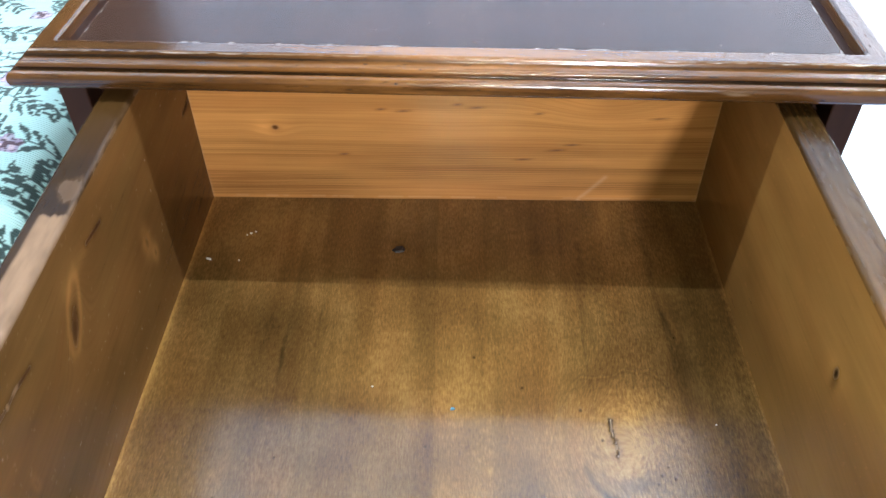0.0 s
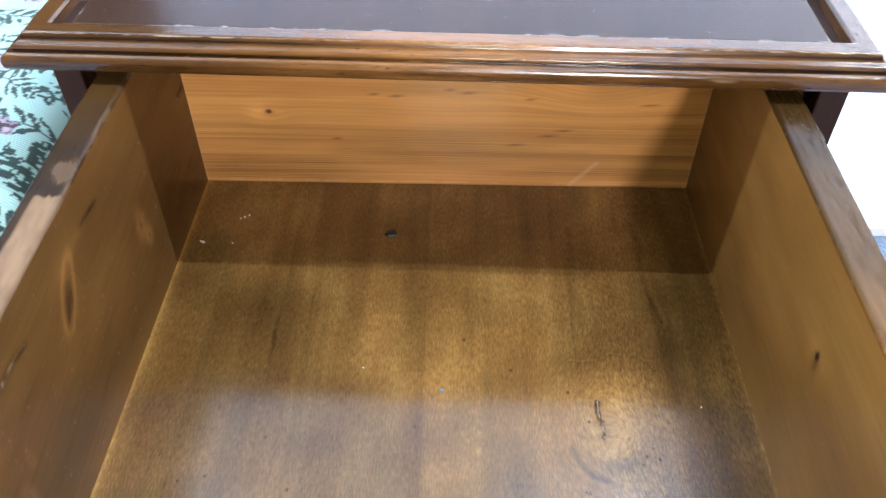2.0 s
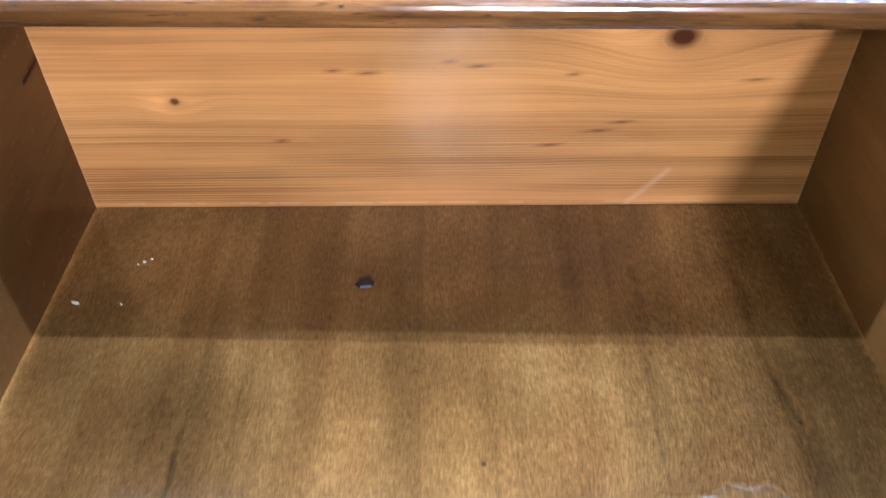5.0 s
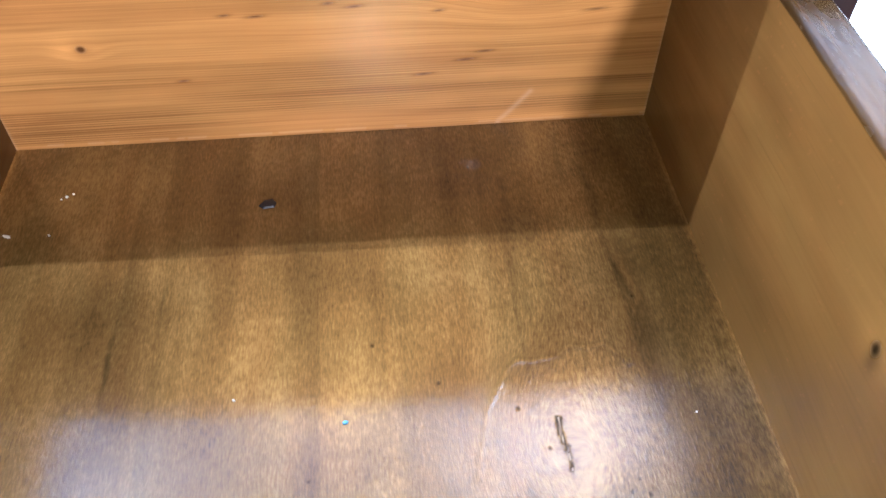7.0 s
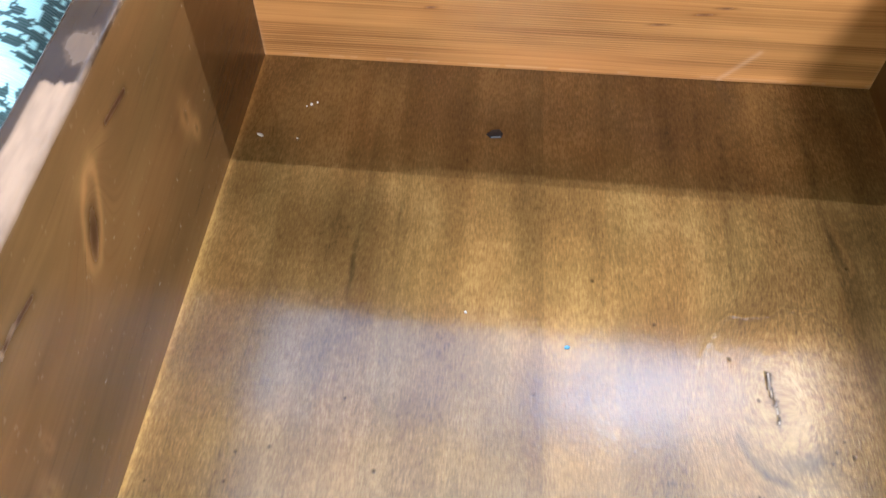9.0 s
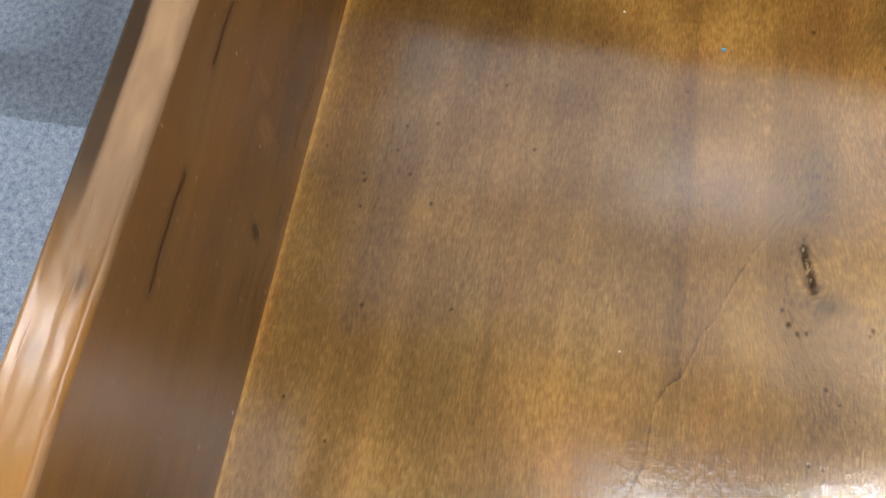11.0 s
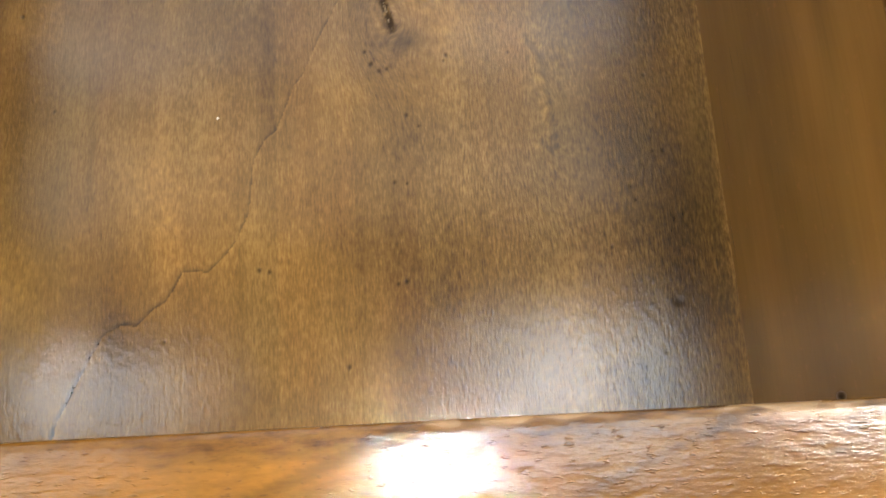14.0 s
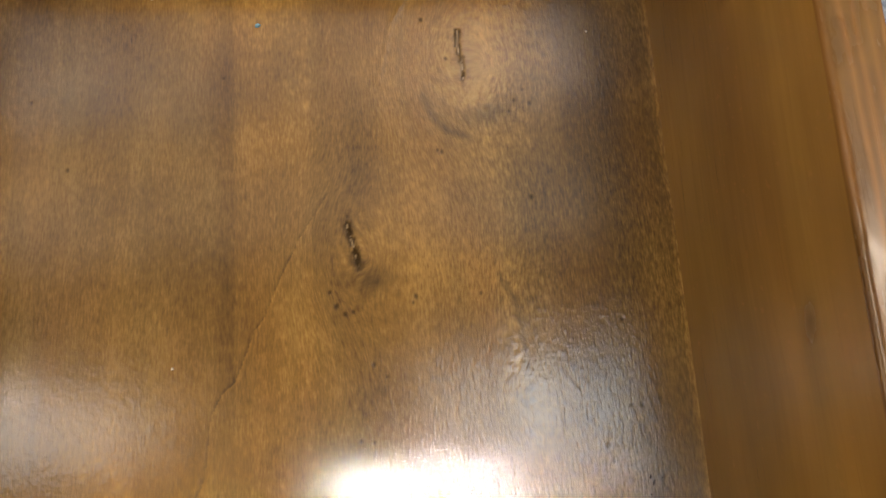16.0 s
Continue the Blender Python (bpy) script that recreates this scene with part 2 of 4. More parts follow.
def veneer():
    """Stained and varnished rotary veneer: soft bands, short fibres, dark dashes and a raised grain."""
    n = Nodes("stained_veneer")
    vector = n.attribute("grain", "Vector")
    streak = n.noise(vector, (900, 170, 900), 3, 0.6, 0.15)
    fibre = n.noise(vector, (1700, 260, 1700), 2, 0.5)
    peel = n.noise(vector, (330, 230, 330), 3, 0.6)
    bands = n.noise(vector, (42, 2.0, 42), 4, 0.55, 0.5)
    cloud = n.noise(vector, (15, 11, 15), 4, 0.55)
    patch = n.noise(vector, (26, 9, 26), 3, 0.5)
    coarse = n.attribute("coarse")
    value = n.math("ADD", n.math("MULTIPLY", bands, 0.42), n.math("MULTIPLY", cloud, 0.58))
    soft = n.math("ADD", n.math("MULTIPLY", streak, 0.55), n.math("ADD", n.math("MULTIPLY", fibre, 0.2), n.math("MULTIPLY", peel, 0.25)))
    depth = n.math("ADD", 0.8, n.math("MULTIPLY", coarse, 0.95))
    value = n.math("ADD", value, n.math("MULTIPLY", n.math("SUBTRACT", soft, 0.5), depth))
    colour = n.ramp(n.span(value, 0.24, 0.76), (0.0, (0.056, 0.0260, 0.0055)), (0.5, (0.165, 0.0890, 0.0200)), (1.0, (0.320, 0.191, 0.052)))
    warm = n.noise(vector, (22, 5, 22), 3, 0.6, 0.4)
    colour = n.mix(n.span(warm, 0.40, 0.66, 0.0, 0.55), colour, n.mix(1.0, colour, (0.96, 0.80, 0.72, 1), "MULTIPLY"))
    dash = n.math("MULTIPLY", n.span(n.noise(vector, (680, 105, 680), 3, 0.55), 0.58, 0.72), n.math("ADD", n.span(patch, 0.42, 0.66, 0.0, 0.65), n.math("MULTIPLY", coarse, 0.6)))
    colour = n.mix(n.math("MULTIPLY", dash, 0.7), colour, (0.034, 0.014, 0.004, 1))
    colour = n.mix(1.0, colour, n.ramp(n.math("MULTIPLY", n.attribute("tone"), 0.5), (0.0, (0, 0, 0)), (1.0, (2, 2, 2))), "MULTIPLY")
    colour = n.mix(n.attribute("mark"), colour, (0.012, 0.007, 0.004, 1))
    colour = n.mix(n.attribute("bare"), colour, n.mix(streak, (0.30, 0.21, 0.12, 1), (0.62, 0.46, 0.28, 1)))
    shine = n.math("SUBTRACT", 1.0, n.attribute("mark"), True)
    height = n.math("ADD", n.math("MULTIPLY", streak, n.math("ADD", 0.62, n.math("MULTIPLY", coarse, 1.4))), n.math("ADD", n.math("MULTIPLY", peel, 0.9), n.math("MULTIPLY", fibre, 0.16)))
    height = n.math("SUBTRACT", height, n.math("MULTIPLY", dash, 0.25))
    relief = n.bump(height, 1.0, 0.00010)
    gloss = n.math("ADD", 0.36, n.math("MULTIPLY", n.attribute("mark"), 0.3))
    return n.finish(Base_Color=colour, Roughness=gloss, Specular_IOR_Level=n.math("MULTIPLY", shine, 0.12), Normal=relief,
                    Coat_Weight=n.math("MULTIPLY", shine, 1.0), Coat_Roughness=0.11, Coat_IOR=1.65, Coat_Normal=relief)


FLOOR_WOOD = veneer()
SIDE_WOOD = wood("stained_board", (0.190, 0.100, 0.027), (0.075, 0.036, 0.009), redden=0.35, rough=0.22, stain=(0.04, 0.012, 0.005), along=9, fibre=330, band=30, contrast=0.42, pores=0.15, bump=0.00008, blotch=0.35,
                 bare=(0.30, 0.190, 0.105), bare_rough=0.50, spec=0.20)
SIDE_WOOD_RED = wood("stained_board_olive", (0.27, 0.150, 0.034), (0.115, 0.059, 0.013), redden=0.3, rough=0.22, along=9, fibre=330, band=30, contrast=0.36, pores=0.10, bump=0.00008, blotch=0.6,
                     bare=(0.38, 0.155, 0.045), bare_rough=0.22, spec=0.3)
SIDE_WOOD_PLAIN = wood("raw_board", (0.28, 0.15, 0.06), (0.14, 0.07, 0.025), rough=0.5, marks=False, axes=(0, 0, 0))
PINE = wood("varnished_pine", (0.65, 0.338, 0.094), (0.28, 0.127, 0.032), coat=0.6, redden=0.25, rough=0.17, along=3.2, fibre=520, band=120, contrast=0.85, pores=0.2, bump=0.00012, blotch=0.3,
            stain=(0.045, 0.013, 0.005), bare=(0.80, 0.56, 0.34))
FRONT_WOOD = wood("lacquered_front", (0.27, 0.128, 0.021), (0.055, 0.022, 0.005), redden=0.3, rough=0.16, along=110, fibre=460, band=60, contrast=1.2, pores=0.4, bump=0.00024, coat=0.6, bare=(0.55, 0.36, 0.18))
TOP_WOOD = wood("lacquered_moulding", (0.265, 0.122, 0.028), (0.036, 0.015, 0.005), coat=0.8, redden=0.2, rough=0.16, along=26, fibre=330, band=46, contrast=1.15, pores=0.55, bump=0.00010, bare=(0.66, 0.52, 0.34))
PANEL_WOOD = wood("dark_satin_panel", (0.060, 0.032, 0.020), (0.030, 0.015, 0.010), rough=0.24, along=4, fibre=160, band=16, contrast=0.7, pores=0.15, bump=0.00003, bare=(0.7, 0.66, 0.6))
CARCASS_WOOD = wood("dark_carcass_wood", (0.040, 0.017, 0.009), (0.018, 0.008, 0.005), rough=0.5, spec=0.2, along=5, fibre=220, band=30, pores=0.3, bump=0.00006, marks=False, axes=(90, 0, 0))
CHAIR_WOOD = wood("dark_chair_wood", (0.060, 0.030, 0.016), (0.026, 0.013, 0.008), rough=0.42, spec=0.3, along=5, fibre=220, band=30, pores=0.3, bump=0.00006, marks=False, axes=(0, 0, 90))


def plaster(name, colour, rough=0.85):
    n = Nodes(name)
    place = n.tree.nodes.new("ShaderNodeTexCoord").outputs["Object"]
    grit, cloud = n.noise(place, (90, 90, 90), 4), n.noise(place, (1.5, 1.5, 1.5), 3)
    tint = n.mix(cloud, (*times(colour, 0.95), 1), (*colour, 1))
    return n.finish(Base_Color=tint, Roughness=rough, Normal=n.bump(grit, 0.4, 0.0008))


WALL_PAINT = plaster("white_wall_paint", (0.83, 0.84, 0.85))
CEILING_PAINT = plaster("shaded_ceiling_paint", (0.09, 0.087, 0.084))
FAR_PAINT = plaster("beige_wall_paint", (0.42, 0.38, 0.32))
PAVING = plaster("pale_paving", (0.55, 0.54, 0.52))
GLOSS_PAINT = plaster("white_gloss_paint", (0.84, 0.84, 0.84), 0.35)


def carpet_pile():
    n = Nodes("grey_blue_carpet_pile")
    place = n.tree.nodes.new("ShaderNodeTexCoord").outputs["Object"]
    tuft, clump, cloud = n.noise(place, (420, 420, 420), 3), n.noise(place, (140, 140, 140), 4, 0.6), n.noise(place, (14, 14, 14), 3)
    value = n.math("ADD", n.math("MULTIPLY", tuft, 0.3), n.math("ADD", n.math("MULTIPLY", clump, 0.6), n.math("MULTIPLY", cloud, 0.1)))
    colour = n.ramp(value, (0.34, (0.075, 0.115, 0.19)), (0.48, (0.18, 0.245, 0.36)), (0.64, (0.30, 0.38, 0.50)))
    return n.finish(Base_Color=colour, Roughness=0.95, Normal=n.bump(n.math("ADD", tuft, n.math("MULTIPLY", clump, 2.0)), 1.0, 0.002), Sheen_Weight=0.2)


CARPET = carpet_pile()


def tapestry():
    n = Nodes("woven_floral_tapestry")
    place = n.attribute("grain", "Vector")
    weft = n.noise(place, (120, 900, 1), 2, 0.5)
    rib = n.tree.nodes.new("ShaderNodeTexWave")
    rib.wave_type, rib.bands_direction = "BANDS", "Y"
    n.plug(rib.inputs["Vector"], n.scaled(place, (1, 1, 1)))
    rib.inputs["Scale"].default_value = 150
    rib.inputs["Distortion"].default_value = 0.6
    ground = n.mix(weft, (0.36, 0.60, 0.57, 1), (0.52, 0.76, 0.73, 1))
    colour = n.mix(n.attribute("leaf"), ground, n.mix(weft, (0.012, 0.030, 0.028, 1), (0.05, 0.10, 0.09, 1)))
    colour = n.mix(n.attribute("petal"), colour, n.mix(weft, (0.20, 0.15, 0.27, 1), (0.46, 0.38, 0.52, 1)))
    colour = n.mix(n.attribute("blush"), colour, n.mix(weft, (0.46, 0.34, 0.42, 1), (0.70, 0.60, 0.64, 1)))
    colour = n.mix(n.attribute("wine"), colour, (0.055, 0.022, 0.035, 1))
    return n.finish(Base_Color=colour, Roughness=0.85, Normal=n.bump(rib.outputs[0], 0.8, 0.0006), Sheen_Weight=0.15)


TAPESTRY = tapestry()
TAPESTRY_PLAIN = plaster("plain_seat_cloth", (0.5, 0.6, 0.57), 0.9)


def plain(name, colour, rough=0.5, metal=0.0, glow=0.0):
    n = Nodes(name)
    place = n.tree.nodes.new("ShaderNodeTexCoord").outputs["Object"]
    tint = n.mix(n.noise(place, (300, 300, 300), 3), (*times(colour, 0.8), 1), (*colour, 1))
    if glow:
        n.plug(n.shader.inputs["Emission Color"], (*colour, 1))
        n.plug(n.shader.inputs["Emission Strength"], glow)
    return n.finish(Base_Color=tint, Roughness=rough, Metallic=metal)


BLUE_CHIP = plain("pale_blue_paint", (0.13, 0.33, 0.46), 0.4)
DARK_CHIP = plain("dark_bark", (0.020, 0.018, 0.022), 0.5)
CRUMB = plain("pale_dust", (0.72, 0.66, 0.55), 0.8)


def clear_glass():
    n = Nodes("clear_glass")
    return n.finish(Base_Color=(0.97, 0.99, 0.98, 1), Roughness=0.0, Transmission_Weight=1.0, IOR=1.45)


GLASS = clear_glass()

# ---- the room ----
part("floor", box(-3.0, 3.0, -6.3, 1.16, -0.05, 0.0), CARPET, None, "pale grey-blue cut pile carpet floor")
DOOR_L, DOOR_R, DOOR_H = -1.15, 0.95, 2.12


def wall_with_opening():
    """The wall behind the table, with the opening of the glazed door through it."""
    bm = bmesh.new()
    for x0, x1, z0, z1 in ((-3.12, DOOR_L, 0.0, CEILING), (DOOR_R, 3.12, 0.0, CEILING), (DOOR_L, DOOR_R, DOOR_H, CEILING)):
        piece = box(x0, x1, 1.03, 1.15, z0, z1)
        mesh = bpy.data.meshes.new("piece")
        piece.to_mesh(mesh)
        piece.free()
        bm.from_mesh(mesh)
        bpy.data.meshes.remove(mesh)
    return bm


part("wall_north", wall_with_opening(), WALL_PAINT, None, "white painted wall with a glazed door opening")
part("ground", box(-30, 30, 1.16, 60, -0.12, -0.02), PAVING, None, "pale paving outside the glazed door")
part("wall_south", box(-3.12, 3.12, -6.42, -6.3, 0.0, CEILING), FAR_PAINT, None, "plain beige painted wall")
part("wall_west", box(-3.12, -3.0, -6.3, 1.03, 0.0, CEILING), FAR_PAINT, None, "plain beige painted wall")
part("wall_east", box(3.0, 3.12, -6.3, 1.03, 0.0, CEILING), FAR_PAINT, None, "plain beige painted wall")
part("ceiling", box(-3.12, 3.12, -6.42, 1.15, CEILING, CEILING + 0.1), CEILING_PAINT, None, "plain matt grey painted ceiling")
part("baseboard_1", box(-3.0, DOOR_L - 0.07, 1.014, 1.03, 0.0, 0.12, 0.004), GLOSS_PAINT, None, "white gloss painted skirting board")
part("baseboard_2", box(DOOR_R + 0.07, 3.0, 1.014, 1.03, 0.0, 0.12, 0.004), GLOSS_PAINT, None, "white gloss painted skirting board")
for ob in list(scene.collection.objects):
    if ob.type == "MESH":
        tagged(ob, category=ob.name.split("_")[0], kind="structure")
door = tagged(new("door_1"), "tall white-framed glazed door in bright daylight", "door", kind="structure")
part("door_frame", box(DOOR_L + 0.001, DOOR_L + 0.045, 1.06, 1.125, 0.0, DOOR_H - 0.001, 0.003), GLOSS_PAINT, door)
part("door_frame", box(DOOR_R - 0.045, DOOR_R - 0.001, 1.06, 1.125, 0.0, DOOR_H - 0.001, 0.003), GLOSS_PAINT, door)
part("door_head", box(DOOR_L + 0.046, DOOR_R - 0.046, 1.06, 1.125, DOOR_H - 0.045, DOOR_H - 0.001, 0.003), GLOSS_PAINT, door)
part("door_sill", box(DOOR_L + 0.046, DOOR_R - 0.046, 0.99, 1.128, 0.0, 0.018, 0.002), GLOSS_PAINT, door)
pane = part("pane", box(DOOR_L + 0.0452, DOOR_R - 0.0452, 1.09, 1.096, 0.0182, DOOR_H - 0.0452), GLASS, door)
pane.visible_shadow = False

# ---- the side table ----
HALF, FRONT, BACK = 0.2726, 0.548, 0.985


def rectangle(outset):
    return [(-HALF - outset, FRONT - outset), (HALF + outset, FRONT - outset), (HALF + outset, BACK + outset), (-HALF - outset, BACK + outset)]


def moulding():
    """The moulded frame of the top: one profile led round four mitred corners."""
    keys = [(-0.014, 0.5572), (-0.014, 0.5645), (-0.0132, 0.5656), (-0.0120, 0.566), (-0.0016, 0.566), (-0.0004, 0.5656), (0.0002, 0.5646),
            (0.0008, 0.5628), (0.0022, 0.5610), (0.0040, 0.5602), (0.0046, 0.5603), (0.0058, 0.5598), (0.0066, 0.5588), (0.0068, 0.5576),
            (0.0062, 0.5564), (0.0060, 0.5558), (0.0068, 0.5556), (0.0090, 0.5556), (0.0108, 0.5550), (0.0120, 0.5538), (0.0127, 0.5520),
            (0.0128, 0.5496), (0.0124, 0.5470), (0.0114, 0.5450), (0.0098, 0.5440), (0.0060, 0.5438), (-0.0140, 0.5438)]
    rough = np.array(keys)
    run = np.r_[0, np.cumsum(np.hypot(*np.diff(rough, axis=0).T))]
    steps = np.arange(0, run[-1], 0.00045)
    profile = np.c_[np.interp(steps, run, rough[:, 0]), np.interp(steps, run, rough[:, 1])]
    brink, nose = run[5], run[21]
    s = np.r_[0, np.cumsum(np.hypot(*np.diff(profile, axis=0).T))]
    rows, place, travelled = [], [], 0.0
    counts = (560, 110, 30, 110)
    corners = [np.array(rectangle(o)) for o in profile[:, 0]]
    for k, count in enumerate(counts):
        a = np.array([c[k] for c in corners])
        b = np.array([c[(k + 1) % 4] for c in corners])
        for t in np.arange(count) / count:
            rows.append(np.c_[a + (b - a) * t, profile[:, 1]])
            place.append(travelled + t * np.hypot(*(b[0] - a[0])))
        travelled += np.hypot(*(b[0] - a[0]))
    rows.append(rows[0])
    place.append(travelled)
    points, place = np.array(rows), np.array(place)
    along = np.repeat(place[:, None], len(s), 1)
    across = np.repeat(s[None], len(place), 0)
    # dents along the arrises
    edge = np.exp(-(((across - brink) / 0.00042) ** 2))
    lip = np.exp(-(((across - nose) / 0.0030) ** 2))
    chips = np.clip((fbm(along * 70, across * 500, 31, 3) - 0.60) * 9, 0, 1)
    wear = edge * np.clip(0.7 * chips + 0.5 * np.clip(fbm(along * 170, across * 300, 35, 4) * 4 - 1.5, 0, 1), 0, 1)
    few = np.clip((fbm(along * 24, across * 160, 41, 3) - 0.74) * 14, 0, 1) * lip
    points[:, :, 2] -= 0.0007 * wear
    points[:, :, 1] += 0.0004 * few
    pits = np.clip((fbm(along * 150, across * 600, 51, 2) - 0.80) * 14, 0, 1)
    # random tone, with warm lamp light on the middle put into it
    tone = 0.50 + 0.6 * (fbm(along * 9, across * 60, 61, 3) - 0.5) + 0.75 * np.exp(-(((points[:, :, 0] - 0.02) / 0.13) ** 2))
    # the grooves darkened in the tone
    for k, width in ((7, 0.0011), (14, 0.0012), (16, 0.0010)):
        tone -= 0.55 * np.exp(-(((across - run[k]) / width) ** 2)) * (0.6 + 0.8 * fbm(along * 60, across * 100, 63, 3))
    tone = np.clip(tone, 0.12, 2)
    grain = np.stack([across + 0.002 * fbm(along * 12, across * 80, 71), along, 0 * along], -1)
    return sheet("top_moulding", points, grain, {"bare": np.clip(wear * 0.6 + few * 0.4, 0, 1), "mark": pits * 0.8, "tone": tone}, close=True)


table = thing("side_table", "dark-stained wooden side table with moulded top and open drawer", "side table")
link("top_moulding", moulding(), TOP_WOOD, table, "glossy brown moulded edge, lamplight painted mid-length, with worn chipped arris")
part("top_core", box(-0.2588, 0.2588, FRONT + 0.0138, BACK - 0.0138, 0.544, 0.5572), CARCASS_WOOD, table)


def top_panel():
    """The raised panel: a flat middle that slopes down to its edges, worn in dashes along the front."""
    x0, x1, y0, y1 = -0.2525, 0.2525, FRONT + 0.0165, BACK - 0.0185
    xs = np.linspace(x0, x1, 520)
    ys = np.concatenate([np.linspace(y0, y0 + 0.03, 60), np.linspace(y0 + 0.032, y1, 150)])
    u, v = np.meshgrid(xs, ys)
    rim = np.minimum(np.minimum(u - x0, x1 - u), np.minimum(v - y0, y1 - v))
    z = 0.5574 + 0.0040 * np.clip(rim / 0.0045, 0, 1) ** 0.6
    tone = 1.0 + 0.9 * (fbm(u * 30, v * 12, 601, 4) - 0.5)
    brink = np.exp(-(((rim - 0.0045) / 0.0011) ** 2))
    dash = brink * np.clip((fbm(u * 130, v * 60, 603, 4) - 0.60) * 7, 0, 1)
    fleck = np.clip((fbm(u * 330, v * 400, 605, 2) - 0.90) * 14, 0, 1) * np.exp(-rim / 0.03)
    masks = {"tone": np.clip(tone, 0.2, 2), "mark": 0 * u, "bare": np.clip(0.35 * dash + 0.3 * fleck, 0, 1)}
    return sheet("top_panel", np.stack([u, v, z], -1), np.stack([v + 0.003 * fbm(u * 9, v * 40, 607, 2), u, 0 * u], -1), masks)


link("top_panel", top_panel(), PANEL_WOOD, table, "dark satin inset panel of the tabletop with worn dashes")
for side in (-1, 1):
    inner, outer = side * 0.2475, side * 0.2665
    x0, x1 = min(inner, outer), max(inner, outer)
    for y0, y1 in ((0.5565, 0.5985), (0.9365, 0.9785)):
        part("leg", box(x0, x1, y0, y1, 0.0, 0.5436, 0.0012), CARCASS_WOOD, table)
    part("side_panel", box(x0 + 0.003, x1 - 0.003, 0.5987, 0.9363, 0.30, 0.5436), CARCASS_WOOD, table)
    r0, r1 = min(side * 0.224, side * 0.2473), max(side * 0.224, side * 0.2473)
    part("drawer_runner", box(r0, r1, 0.572, 0.936, 0.345, 0.363, 0.001), CARCASS_WOOD, table)
    g0, g1 = min(side * 0.2375, side * 0.2473), max(side * 0.2375, side * 0.2473)
    part("drawer_guide", box(g0, g1, 0.575, 0.936, 0.3632, 0.5436, 0.001), CARCASS_WOOD, table)
part("front_rail", box(-0.2473, 0.2473, 0.5575, 0.5715, 0.325, 0.361, 0.0012), CARCASS_WOOD, table)
part("back_board", box(-0.2473, 0.2473, 0.962, 0.974, 0.30, 0.5436), CARCASS_WOOD, table)
# the table stands a little askew to the drawer
table.matrix_world = Matrix.Translation((0, 0.54, 0)) @ Matrix.Rotation(radians(-1.4), 4, "Z") @ Matrix.Translation((0, -0.54, 0))

# ---- the open drawer ----
IN, OUT, BED, REAR, NEAR = 0.21, 0.232, 0.375, 0.64, 0.0750
drawer = thing("drawer", "pulled-out empty wooden drawer with knotty stained veneer bottom", "drawer")


def pricks(u, v, spots, size):
    total = 0 * u
    for k, (cu, cv) in enumerate(spots):
        near = np.hypot(u - cu, v - cv) < 0.012
        grow = size * (0.75 + 0.5 * ((k * 37) % 10) / 10)
        total[near] = np.maximum(total[near], disc(u[near], v[near], cu, cv, grow, grow * 1.35, (k * 29) % 40 - 20))
    return total


HOLES = [(0.063, 0.233), (0.057, 0.239), (0.050, 0.204), (0.056, 0.203), (-0.016, 0.163), (-0.011, 0.162), (0.050, 0.153), (0.054, 0.154),
         (0.165, 0.196), (0.167, 0.189), (0.178, 0.214), (0.183, 0.214), (0.173, 0.115), (-0.060, 0.131), (0.026, 0.115), (0.178, 0.255),
         (0.110, 0.271), (0.139, 0.319), (0.153, 0.166), (-0.111, 0.380), (-0.015, 0.390), (-0.144, 0.351), (-0.160, 0.347), (-0.162, 0.332),
         (-0.176, 0.312), (-0.153, 0.319), (-0.175, 0.297), (-0.139, 0.304), (-0.163, 0.245), (-0.119, 0.250), (-0.200, 0.329), (-0.091, 0.343),
         (-0.190, 0.195), (-0.166, 0.178), (-0.168, 0.092), (-0.177, 0.316), (0.093, 0.346), (0.017, 0.464), (0.050, 0.438), (0.162, 0.485)]
KNOT_HOLES = [(0.139, 0.378), (0.142, 0.370), (0.134, 0.372), (0.131, 0.366), (0.088, 0.420), (0.100, 0.397), (0.037, 0.275), (0.040, 0.268),
              (0.044, 0.264), (0.048, 0.265), (0.077, 0.268), (0.0785, 0.271), (0.095, 0.345), (0.183, 0.138)]
TORN = [(-0.110, 0.080), (-0.108, 0.095), (-0.100, 0.112), (-0.094, 0.125), (-0.088, 0.136), (-0.080, 0.140), (-0.073, 0.139), (-0.065, 0.147), (-0.060, 0.150),
        (-0.056, 0.156), (-0.052, 0.164), (-0.046, 0.164), (-0.040, 0.163), (-0.033, 0.170), (-0.027, 0.178), (-0.021, 0.192), (-0.020, 0.205), (-0.019, 0.219),
        (-0.014, 0.229), (-0.008, 0.234), (-0.003, 0.247), (0.001, 0.258), (0.005, 0.263), (0.013, 0.282), (0.023, 0.303), (0.037, 0.325)]
RIDGE = [(0.064, 0.385), (0.073, 0.420), (0.085, 0.442), (0.091, 0.448), (0.099, 0.447), (0.113, 0.449), (0.121, 0.455), (0.130, 0.453), (0.140, 0.455), (0.150, 0.441)]
RIDGE_HIGH = [(0.150, 0.441), (0.160, 0.460), (0.161, 0.478), (0.158, 0.497), (0.153, 0.513)]
SCRATCH = [(0.119, 0.280), (0.126, 0.268), (0.129, 0.252), (0.1305, 0.231), (0.130, 0.214), (0.124, 0.221)]


